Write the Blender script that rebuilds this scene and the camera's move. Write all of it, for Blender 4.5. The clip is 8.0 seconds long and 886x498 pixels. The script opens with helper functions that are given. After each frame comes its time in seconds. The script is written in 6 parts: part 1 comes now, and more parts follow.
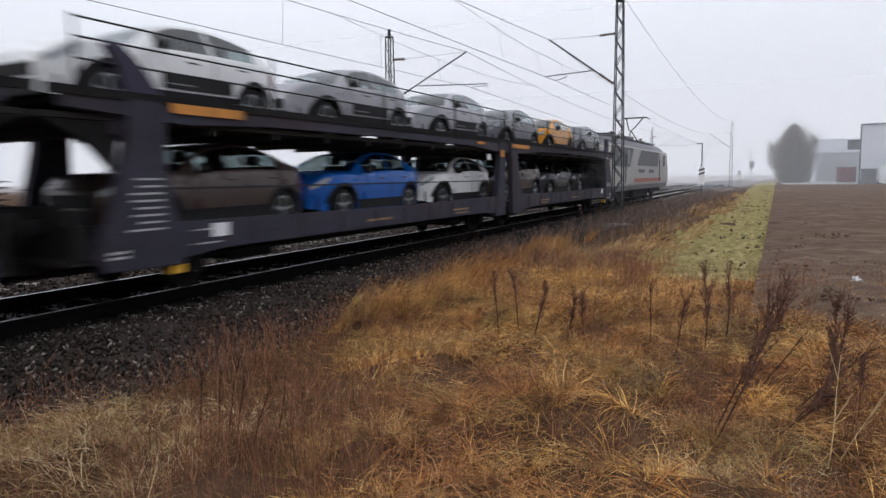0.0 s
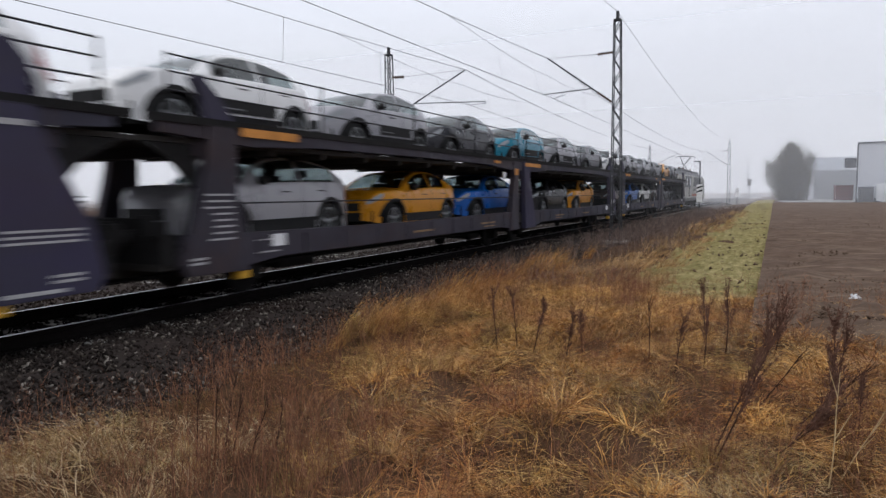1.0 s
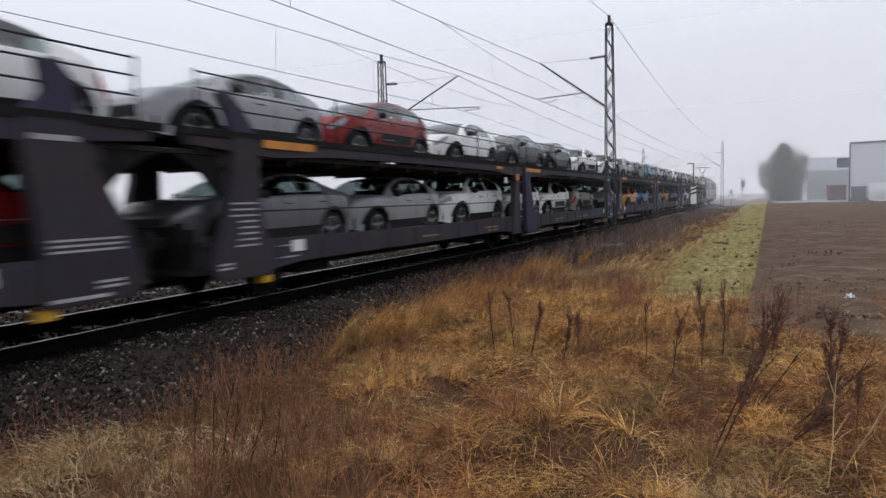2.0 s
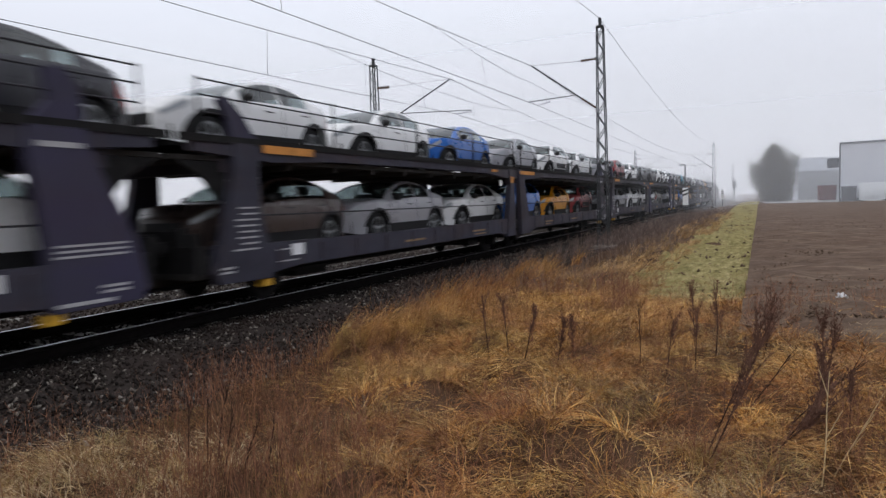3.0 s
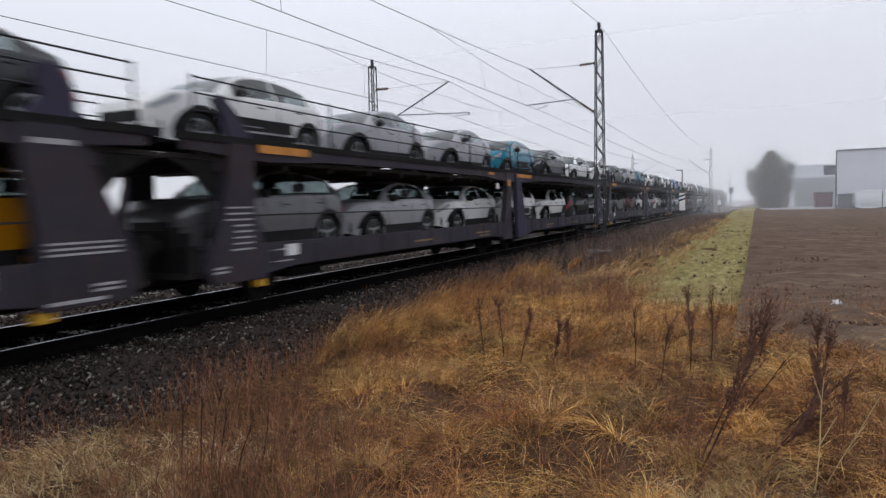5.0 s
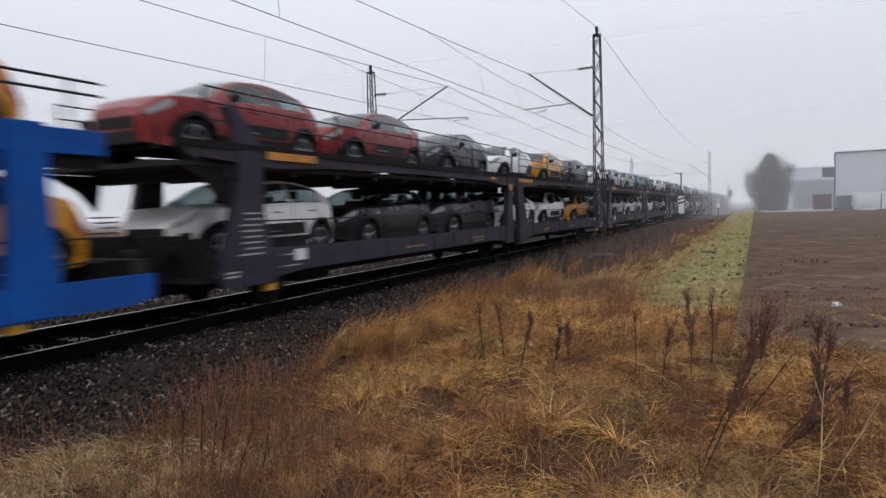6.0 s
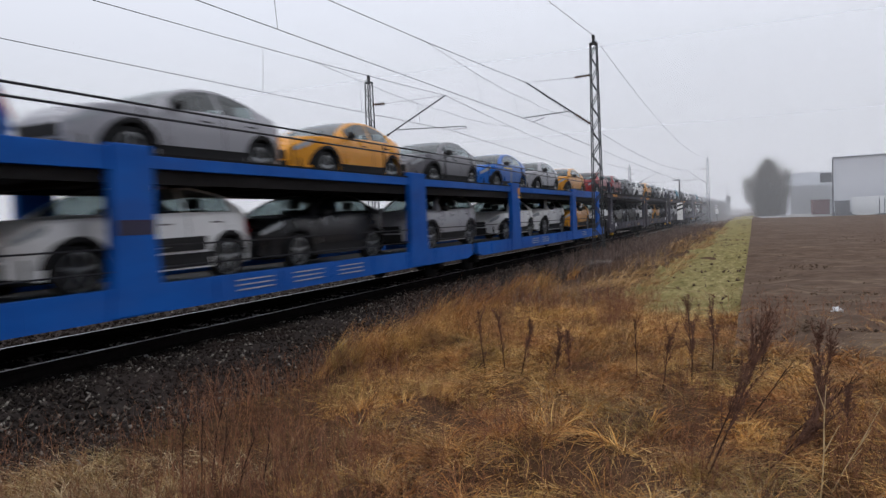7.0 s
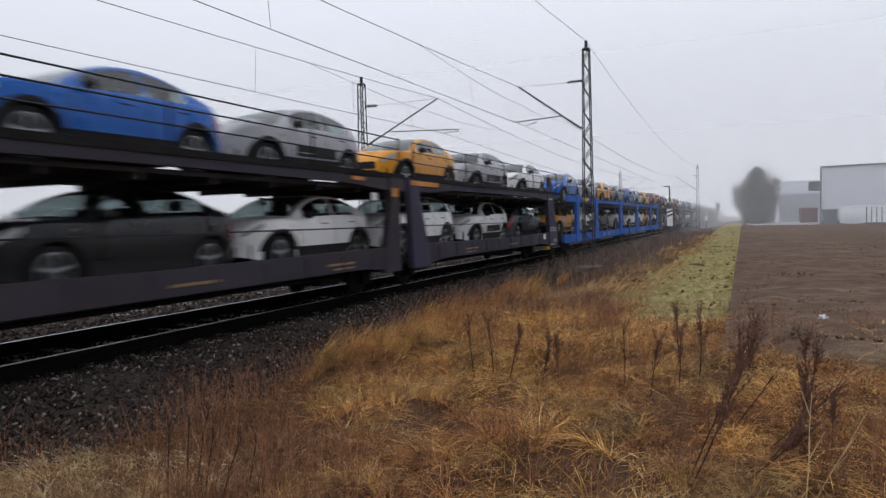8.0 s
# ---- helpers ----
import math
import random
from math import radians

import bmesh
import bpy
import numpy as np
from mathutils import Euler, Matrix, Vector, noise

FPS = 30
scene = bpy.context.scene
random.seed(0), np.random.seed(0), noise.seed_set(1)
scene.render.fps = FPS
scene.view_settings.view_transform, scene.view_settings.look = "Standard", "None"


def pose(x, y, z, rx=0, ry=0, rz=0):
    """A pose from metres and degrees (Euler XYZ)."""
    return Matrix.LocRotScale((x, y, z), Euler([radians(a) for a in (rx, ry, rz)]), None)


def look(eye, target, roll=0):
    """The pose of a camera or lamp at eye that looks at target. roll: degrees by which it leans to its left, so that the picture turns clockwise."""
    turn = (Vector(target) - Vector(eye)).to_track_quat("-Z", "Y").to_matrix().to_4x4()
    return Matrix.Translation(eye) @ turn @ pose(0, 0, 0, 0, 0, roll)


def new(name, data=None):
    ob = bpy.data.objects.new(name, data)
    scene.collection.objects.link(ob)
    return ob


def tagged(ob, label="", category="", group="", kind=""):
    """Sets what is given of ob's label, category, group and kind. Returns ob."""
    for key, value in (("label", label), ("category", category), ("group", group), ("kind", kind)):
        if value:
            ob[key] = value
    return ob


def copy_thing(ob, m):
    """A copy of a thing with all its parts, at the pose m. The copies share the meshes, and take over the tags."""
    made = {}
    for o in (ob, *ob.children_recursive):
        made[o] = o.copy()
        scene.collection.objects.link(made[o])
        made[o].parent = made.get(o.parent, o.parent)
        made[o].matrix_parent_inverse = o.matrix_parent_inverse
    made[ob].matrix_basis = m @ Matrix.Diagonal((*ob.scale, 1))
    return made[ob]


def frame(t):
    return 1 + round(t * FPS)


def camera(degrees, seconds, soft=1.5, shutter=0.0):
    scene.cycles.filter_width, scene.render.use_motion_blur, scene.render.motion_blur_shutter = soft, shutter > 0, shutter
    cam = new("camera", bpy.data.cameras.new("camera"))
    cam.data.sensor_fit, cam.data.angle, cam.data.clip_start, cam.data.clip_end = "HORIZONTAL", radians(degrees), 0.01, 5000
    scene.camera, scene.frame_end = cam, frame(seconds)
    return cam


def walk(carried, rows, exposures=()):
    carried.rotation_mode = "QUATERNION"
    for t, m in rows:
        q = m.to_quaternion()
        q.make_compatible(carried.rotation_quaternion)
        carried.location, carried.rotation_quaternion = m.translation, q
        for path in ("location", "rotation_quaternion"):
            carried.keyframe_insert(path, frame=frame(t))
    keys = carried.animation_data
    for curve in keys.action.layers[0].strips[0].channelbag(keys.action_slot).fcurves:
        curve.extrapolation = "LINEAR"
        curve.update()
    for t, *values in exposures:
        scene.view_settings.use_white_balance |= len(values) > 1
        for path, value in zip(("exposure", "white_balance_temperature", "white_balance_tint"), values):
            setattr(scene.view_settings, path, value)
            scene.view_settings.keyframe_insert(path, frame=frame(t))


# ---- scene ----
EYE = Vector((0.0, 0.0, 1.47))          # above the rail head
XT, XT2 = -8.2, -12.2                   # centre lines of the two tracks
LENS = 66.4
# seconds, turn to the left of the track, tilt, lean
PATH = [
    (0.0, 26.259, -5.969, -0.809), (0.5, 26.051, -5.557, -1.12), (1.0, 26.119, -4.556, -0.643),
    (1.5, 26.16, -4.204, -1.109), (3.0, 25.171, -3.828, -1.968), (3.5, 25.138, -3.834, -1.6),
    (4.0, 24.895, -3.959, -1.052), (4.5, 24.89, -3.765, -1.141), (6.0, 24.838, -3.258, -1.625),
    (6.5, 24.805, -2.662, -1.989), (7.0, 24.755, -2.518, -2.177), (7.5, 24.429, -2.522, -2.004),
    (8.0, 23.938, -2.307, -1.339)]


def eye_pose(yaw, pitch, roll):
    a, b = radians(yaw), radians(pitch)
    ahead = Vector((-math.sin(a) * math.cos(b), math.cos(a) * math.cos(b), math.sin(b)))
    return look(EYE, EYE + ahead, roll)


cam = camera(LENS, 8.0, soft=1.4, shutter=0.22)
walk(cam, [(t, eye_pose(a, b, c)) for t, a, b, c in PATH], [(0.0, 0.19), (0.5, 0.18), (1.0, 0.10), (1.5, 0.07), (3.0, 0.08), (4.5, 0.07), (6.0, 0.01), (7.0, -0.03), (8.0, -0.02)])


def train_at(t):
    """How far the train has come along its track."""
    return 31.38 + 28.58 * t - 0.4278 * t ** 2 + 0.0365 * t ** 3


# ---------------------------------------------------------------- light
world = bpy.data.worlds.new("overcast")
scene.world = world
world.use_nodes = True
wn, wl = world.node_tree.nodes, world.node_tree.links
wn.clear()
sky = wn.new("ShaderNodeTexSky")
sky.sky_type, sky.sun_disc = "NISHITA", False
sky.sun_elevation, sky.sun_rotation = radians(24), radians(150)
sky_bg, cloud_bg = wn.new("ShaderNodeBackground"), wn.new("ShaderNodeBackground")
sky_bg.inputs["Strength"].default_value = 0.06
wl.new(sky.outputs[0], sky_bg.inputs["Color"])
geo, sep, ramp = wn.new("ShaderNodeTexCoord"), wn.new("ShaderNodeSeparateXYZ"), wn.new("ShaderNodeValToRGB")
wl.new(geo.outputs["Generated"], sep.inputs[0])
wl.new(sep.outputs["Z"], ramp.inputs[0])
r = ramp.color_ramp
r.elements[0].position, r.elements[0].color = 0.0, (0.61, 0.628, 0.688, 1)
r.elements[1].position, r.elements[1].color = 0.9, (0.965, 0.98, 1.06, 1)
e = r.elements.new(0.06)
e.color = (0.63, 0.648, 0.708, 1)
e = r.elements.new(0.32)
e.color = (0.87, 0.905, 1.015, 1)
wl.new(ramp.outputs[0], cloud_bg.inputs["Color"])
wmix, wout = wn.new("ShaderNodeMixShader"), wn.new("ShaderNodeOutputWorld")
wmix.inputs[0].default_value = 0.94
wl.new(sky_bg.outputs[0], wmix.inputs[1])
wl.new(cloud_bg.outputs[0], wmix.inputs[2])
wl.new(wmix.outputs[0], wout.inputs["Surface"])
sun = new("sun", bpy.data.lights.new("sun", "SUN"))
sun.data.energy, sun.data.angle, sun.data.color = 0.6, radians(40), (1.0, 0.97, 0.93)
sun.matrix_world = look((0, 0, 30), (12, 18, 0))
scene.view_settings.exposure = 0.0


# ---------------------------------------------------------------- materials
class Nodes:
    """A short hand for node materials."""

    def __init__(self, name):
        self.mat = bpy.data.materials.new(name)
        self.mat.use_nodes = True
        self.t = self.mat.node_tree
        self.b = self.t.nodes["Principled BSDF"]
        self.co = self.t.nodes.new("ShaderNodeTexCoord").outputs["Object"]

    def node(self, kind, **values):
        n = self.t.nodes.new(kind)
        for k, v in values.items():
            n.inputs[k.replace("_", " ")].default_value = v
        return n

    def link(self, a, b):
        self.t.links.new(a, b)

    def noise(self, scale, detail=4.0, rough=0.6, stretch=None, co=None):
        n = self.node("ShaderNodeTexNoise", Scale=scale, Detail=detail, Roughness=rough)
        src = co or self.co
        if stretch:
            m = self.node("ShaderNodeMapping", Scale=stretch)
            self.link(src, m.inputs[0])
            src = m.outputs[0]
        self.link(src, n.inputs["Vector"])
        return n.outputs["Fac"]

    def ramp(self, fac, *stops):
        n = self.t.nodes.new("ShaderNodeValToRGB")
        els = n.color_ramp.elements
        while len(els) < len(stops):
            els.new(0.5)
        for el, (p, c) in zip(els, stops):
            el.position, el.color = p, (*c, 1) if len(c) == 3 else c
        self.link(fac, n.inputs[0])
        return n.outputs[0]

    def mix(self, fac, a, b, how="MIX"):
        n = self.t.nodes.new("ShaderNodeMix")
        n.data_type, n.blend_type = "RGBA", how
        for s, v in ((n.inputs[0], fac), (n.inputs[6], a), (n.inputs[7], b)):
            if isinstance(v, (int, float)):
                s.default_value = v
            elif isinstance(v, tuple):
                s.default_value = (*v, 1)
            else:
                self.link(v, s)
        return n.outputs[2]

    def bump(self, fac, strength=0.3, distance=0.01):
        n = self.node("ShaderNodeBump", Strength=strength, Distance=distance)
        self.link(fac, n.inputs["Height"])
        self.link(n.outputs[0], self.b.inputs["Normal"])

    def done(self, color=None, rough=0.6, metal=0.0, **more):
        for k, v in (("Base Color", color), ("Roughness", rough), ("Metallic", metal)):
            if v is None:
                continue
            if isinstance(v, tuple):
                self.b.inputs[k].default_value = (*v, 1)
            elif isinstance(v, (int, float)):
                self.b.inputs[k].default_value = v
            else:
                self.link(v, self.b.inputs[k])
        for k, v in more.items():
            self.b.inputs[k.replace("_", " ")].default_value = v
        return self.mat


def plain(name, color, rough=0.6, metal=0.0, vary=0.25, scale=8.0, bump=0.0, spec=0.15, **more):
    n = Nodes(name)
    f = n.noise(scale)
    g = n.noise(scale * 7, 3)
    dark, light = tuple(c * (1 - vary) for c in color), tuple(min(1, c * (1 + vary)) for c in color)
    c = n.mix(0.3, n.ramp(f, (0.3, dark), (0.7, light)), n.ramp(g, (0.3, dark), (0.7, light)))
    if bump:
        n.bump(g, bump)
    return n.done(c, rough, metal, Specular_IOR_Level=spec, **more)


def wagon_paint(name, base, dark, rust, rust_amount, seed):
    n = Nodes(name)
    m = n.node("ShaderNodeMapping", Location=(seed, seed * 2, 0))
    n.link(n.co, m.inputs[0])
    big = n.noise(0.55, 5, 0.65, (1, 0.8, 2.2), m.outputs[0])
    streak = n.noise(3.0, 5, 0.7, (1, 1.6, 0.25), m.outputs[0])
    fine = n.noise(26, 4, 0.7, None, m.outputs[0])
    c = n.mix(n.ramp(big, (0.35, (0, 0, 0)), (0.7, (1, 1, 1))), base, dark)
    tinge = n.noise(0.8, 4, 0.6, (1, 0.5, 1.2), m.outputs[0])
    c = n.mix(n.ramp(tinge, (0.50, (0, 0, 0)), (0.66, (rust_amount * 0.6,) * 3)), c, tuple(0.62 * v for v in rust))
    c = n.mix(n.ramp(streak, (0.58, (0, 0, 0)), (0.76, (rust_amount,) * 3)), c, rust)
    c = n.mix(n.ramp(fine, (0.66, (0, 0, 0)), (0.76, (rust_amount,) * 3)), c, (0.10, 0.06, 0.045))
    n.bump(fine, 0.12, 0.004)
    return n.done(c, n.ramp(streak, (0.3, (0.5,) * 3), (0.7, (0.8,) * 3)), 0.0, Specular_IOR_Level=0.15)


M_GREY = [wagon_paint("wagon_grey", (0.044, 0.044, 0.062), (0.028, 0.028, 0.040), (0.10, 0.055, 0.034), 0.5, 3.0),
          wagon_paint("wagon_grey_rusty", (0.044, 0.041, 0.054), (0.032, 0.029, 0.038), (0.10, 0.055, 0.036), 0.55, 9.0)]
M_VIOLET = wagon_paint("wagon_repaint", (0.042, 0.038, 0.074), (0.044, 0.042, 0.062), (0.08, 0.045, 0.032), 0.25, 5.0)
M_BLUE = wagon_paint("wagon_blue", (0.006, 0.095, 0.40), (0.005, 0.062, 0.28), (0.10, 0.09, 0.10), 0.3, 7.0)
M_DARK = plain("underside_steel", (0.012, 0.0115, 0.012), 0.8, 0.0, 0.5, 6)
M_FLOOR = plain("deck_plate", (0.026, 0.024, 0.023), 0.75, 0.0, 0.4, 4, 0.2)
M_WIRE = plain("rail_cable", (0.03, 0.03, 0.035), 0.55, 0.4)
M_WHITE = plain("stencil_white", (0.36, 0.36, 0.37), 0.6, 0, 0.3, 10)
M_ORANGE = plain("orange_strip", (0.50, 0.22, 0.055), 0.6, 0, 0.35, 5)
M_TAN = plain("tan_stencil", (0.24, 0.16, 0.085), 0.7, 0, 0.35, 9)
M_YELLOW = plain("yellow_box", (0.60, 0.34, 0.04), 0.55, 0, 0.2, 12)
M_RAILTOP = plain("rail_running_face", (0.36, 0.36, 0.38), 0.32, 1.0, 0.2, 3)
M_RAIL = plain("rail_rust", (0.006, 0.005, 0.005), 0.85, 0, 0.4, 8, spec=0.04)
M_SLEEPER = plain("sleeper_concrete", (0.26, 0.25, 0.235), 0.85, 0, 0.3, 5, 0.3)
M_GALV = plain("mast_steel", (0.055, 0.058, 0.062), 0.6, 0.3, 0.3, 6)
M_CERAMIC = plain("insulator_ceramic", (0.06, 0.035, 0.025), 0.25, spec=0.5)
M_TYRE = plain("tyre_rubber", (0.018, 0.018, 0.019), 0.85, 0, 0.3, 20)
M_RIM = plain("wheel_alloy", (0.22, 0.23, 0.24), 0.35, 0.7, 0.2, 10, spec=0.5)
M_CLAD = plain("black_plastic", (0.02, 0.02, 0.021), 0.6, 0, 0.2, 15)
M_LAMP = plain("headlamp_glass", (0.30, 0.32, 0.34), 0.12, 0.1, 0.1, 15, spec=0.5)
M_TAIL = plain("tail_lamp_red", (0.32, 0.012, 0.012), 0.2, 0, 0.15, 15, spec=0.5)
M_PAPER = plain("white_sheet", (0.70, 0.71, 0.73), 0.6, 0, 0.08, 6)
M_STRAP = plain("yellow_strap", (0.62, 0.48, 0.05), 0.7, 0, 0.15, 9)
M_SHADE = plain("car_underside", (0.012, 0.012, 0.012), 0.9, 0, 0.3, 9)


def car_paint():
    n = Nodes("car_paint")
    info = n.t.nodes.new("ShaderNodeObjectInfo")
    f = n.noise(2.2, 5, 0.65)
    dust = n.ramp(f, (0.4, (0, 0, 0)), (0.85, (0.05,) * 3))
    c = n.mix(dust, info.outputs["Color"], (0.20, 0.19, 0.18))
    return n.done(c, n.ramp(f, (0.3, (0.22,) * 3), (0.75, (0.42,) * 3)), 0.10, Coat_Weight=0.18, Coat_Roughness=0.12, Specular_IOR_Level=0.32)


def glass_tinted():
    """Tinted car glass: part of the light goes straight through, the rest mirrors the sky."""
    n = Nodes("car_glass")
    clear, gloss, mix = n.t.nodes.new("ShaderNodeBsdfTransparent"), n.t.nodes.new("ShaderNodeBsdfGlossy"), n.t.nodes.new("ShaderNodeMixShader")
    clear.inputs["Color"].default_value = (0.44, 0.50, 0.50, 1)
    gloss.inputs["Color"].default_value, gloss.inputs["Roughness"].default_value = (0.9, 0.93, 0.93, 1), 0.08
    fr = n.node("ShaderNodeLayerWeight", Blend=0.5)
    n.link(n.ramp(fr.outputs["Facing"], (0.0, (0.06,) * 3), (0.55, (0.13,) * 3), (0.85, (0.42,) * 3), (1.0, (0.9,) * 3)), mix.inputs[0])
    n.link(clear.outputs[0], mix.inputs[1])
    n.link(gloss.outputs[0], mix.inputs[2])
    n.link(mix.outputs[0], n.t.nodes["Material Output"].inputs["Surface"])
    return n.mat


M_PAINT, M_GLASS = car_paint(), glass_tinted()
M_PANE = plain("cab_glass", (0.02, 0.024, 0.026), 0.1, spec=0.5)
M_SEAT = plain("seat_cloth", (0.02, 0.02, 0.022), 0.9)


# ---------------------------------------------------------------- mesh tools
def finish(name, bm, material, smooth=False):
    mesh = bpy.data.meshes.new(name)
    bmesh.ops.recalc_face_normals(bm, faces=bm.faces[:])
    if smooth:
        for f in bm.faces:
            f.smooth = True
    bm.to_mesh(mesh)
    bm.free()
    mesh.materials.append(material)
    return mesh


def put(name, mesh, parent=None, m=None, label=""):
    ob = new(name, mesh)
    ob.parent = parent
    if m is not None:
        ob.matrix_basis = m
    return tagged(ob, label)


def part(name, bm, material, parent, label="", smooth=False):
    return put(name, finish(name, bm, material, smooth), parent, None, label)


def thing(name, label, category, group="", m=None):
    ob = new(name)
    ob.empty_display_size = 0.3
    if m is not None:
        ob.matrix_basis = m
    return tagged(ob, label, category, group)


def box(bm, x0, x1, y0, y1, z0, z1, bevel=0.0):
    r = bmesh.ops.create_cube(bm, size=1.0, matrix=Matrix.LocRotScale(
        ((x0 + x1) / 2, (y0 + y1) / 2, (z0 + z1) / 2), None, (abs(x1 - x0), abs(y1 - y0), abs(z1 - z0))))
    if bevel:
        vs = set(r["verts"])
        es = [e for e in bm.edges if e.verts[0] in vs and e.verts[1] in vs]
        bmesh.ops.bevel(bm, geom=es, offset=bevel, segments=2, affect="EDGES", profile=0.6)
    return bm


def boxes(*rows, bevel=0.0):
    bm = bmesh.new()
    for row in rows:
        box(bm, *row, bevel=bevel)
    return bm


def slab(bm, x0, x1, outline, bevel=0.0):
    """A plate in the yz plane, between x0 and x1, with the outline (y, z)."""
    a = [bm.verts.new((x0, y, z)) for y, z in outline]
    b = [bm.verts.new((x1, y, z)) for y, z in outline]
    fs = [bm.faces.new(a), bm.faces.new(b[::-1])]
    n = len(a)
    for i in range(n):
        fs.append(bm.faces.new((a[i], b[i], b[(i + 1) % n], a[(i + 1) % n])))
    if bevel:
        es = [e for e in bm.edges if e.verts[0] in a + b and e.verts[1] in a + b]
        bmesh.ops.bevel(bm, geom=es, offset=bevel, segments=2, affect="EDGES", profile=0.6)
    return bm


def tube(bm, a, b, r, sides=8, r2=None):
    a, b = Vector(a), Vector(b)
    m = Matrix.Translation((a + b) / 2) @ (b - a).to_track_quat("Z", "Y").to_matrix().to_4x4()
    bmesh.ops.create_cone(bm, cap_ends=True, segments=sides, radius1=r, radius2=r if r2 is None else r2,
                          depth=(b - a).length, matrix=m)
    return bm


def poly_tube(bm, pts, radii, sides=5):
    """One unbroken bent tube through the points."""
    pts = [Vector(p) for p in pts]
    loops = []
    for i, p in enumerate(pts):
        d = pts[min(i + 1, len(pts) - 1)] - pts[max(i - 1, 0)]
        q = d.to_track_quat("Z", "Y")
        r = radii[i] if isinstance(radii, (list, tuple)) else radii
        loops.append([bm.verts.new(p + q @ Vector((r * math.cos(2 * math.pi * k / sides), r * math.sin(2 * math.pi * k / sides), 0))) for k in range(sides)])
    for a, b in zip(loops, loops[1:]):
        for k in range(sides):
            bm.faces.new((a[k], a[(k + 1) % sides], b[(k + 1) % sides], b[k]))
    bm.faces.new(loops[0][::-1])
    bm.faces.new(loops[-1])
    return bm


def tubes(r, *pairs, sides=6):
    bm = bmesh.new()
    for a, b in pairs:
        tube(bm, a, b, r, sides)
    return bm


def lathe_x(bm, cx, cy, cz, rings, sides=20, capped=True):
    """A turned body about an axis along x: rings of (x, radius)."""
    loops = []
    for x, rad in rings:
        loops.append([bm.verts.new((cx + x, cy + rad * math.cos(2 * math.pi * i / sides), cz + rad * math.sin(2 * math.pi * i / sides)))
                      for i in range(sides)])
    for p, q in zip(loops, loops[1:]):
        for i in range(sides):
            bm.faces.new((p[i], p[(i + 1) % sides], q[(i + 1) % sides], q[i]))
    if capped:
        bm.faces.new(loops[0])
        bm.faces.new(loops[-1][::-1])
    return bm


def quads_mesh(name, verts, quads, material, smooth=False):
    """A mesh from arrays: verts (n, 3), quads (m, 4)."""
    mesh = bpy.data.meshes.new(name)
    mesh.vertices.add(len(verts))
    mesh.vertices.foreach_set("co", np.asarray(verts, np.float32).ravel())
    k = quads.shape[1]
    mesh.loops.add(quads.size)
    mesh.loops.foreach_set("vertex_index", quads.astype(np.int32).ravel())
    mesh.polygons.add(len(quads))
    mesh.polygons.foreach_set("loop_start", np.arange(0, quads.size, k, dtype=np.int32))
    mesh.polygons.foreach_set("loop_total", np.full(len(quads), k, np.int32))
    mesh.update(calc_edges=True)
    if smooth:
        mesh.polygons.foreach_set("use_smooth", np.ones(len(quads), bool))
    mesh.materials.append(material)
    return mesh


# ---------------------------------------------------------------- ground
NOISE_XY = np.random.RandomState(5).rand(64, 64)


def lumps(x, y, size):
    """Smooth noise from 0 to 1 over the plan."""
    u, v = np.asarray(x) / size, np.asarray(y) / size
    i, j = np.floor(u).astype(int), np.floor(v).astype(int)
    a, b = u - i, v - j
    a, b = a * a * (3 - 2 * a), b * b * (3 - 2 * b)
    g = lambda p, q: NOISE_XY[p % 64, q % 64]
    return (g(i, j) * (1 - a) + g(i + 1, j) * a) * (1 - b) + (g(i, j + 1) * (1 - a) + g(i + 1, j + 1) * a) * b


def ground_height(x, y):
    """The lie of the land beside the railway, in metres over the rail head."""
    pts_x = np.array([-400, -40, -20, -16.2, -15.2, -5.75, -5.2, -3.5, -1.5, 0.5, 3, 8, 400])
    pts_z = np.array([-0.6, -0.6, -0.6, -0.55, -0.5, -0.47, -0.44, -0.36, -0.24, -0.2, -0.22, -0.25, -0.25])
    z = np.interp(x, pts_x, pts_z)
    wave = 0.05 * np.sin(x * 1.9 + 0.7 * np.sin(y * 0.8)) * np.sin(y * 1.3 + 1.1) + 0.03 * np.sin(x * 4.1 + y * 2.7)
    verge = np.clip((x + 5.4) / 1.0, 0, 1) * np.clip((0.6 + 0.25 * y - x) / 1.0, 0, 1) * np.clip((np.where(x > -2.4, 11.0, 60.0) - y) / 2.0, 0, 1)
    z = z + 0.40 * np.clip((np.asarray(y) - 50) / 32, 0, 1) * np.clip((np.asarray(x) + 4.2) / 2, 0, 1)
    return z + wave * np.clip((x + 5.5) / 1.5, 0, 1) * np.clip((2.5 - x) / 2, 0, 1) + verge * 0.26 * lumps(x, y, 0.55) ** 1.6


def ground_material():
    n = Nodes("verge_earth")
    a, b, c = n.noise(0.9, 5), n.noise(9, 5, 0.7), n.noise(60, 3, 0.7)
    col = n.ramp(b, (0.3, (0.035, 0.020, 0.012)), (0.5, (0.075, 0.042, 0.023)), (0.72, (0.16, 0.090, 0.045)))
    col = n.mix(n.ramp(a, (0.4, (0, 0, 0)), (0.65, (0.7,) * 3)), col, (0.09, 0.053, 0.036))
    col = n.mix(n.ramp(c, (0.45, (0, 0, 0)), (0.7, (0.5,) * 3)), col, (0.05, 0.03, 0.018))
    n.bump(b, 0.8, 0.05)
    return n.done(col, 0.95, 0.0, Specular_IOR_Level=0.05)


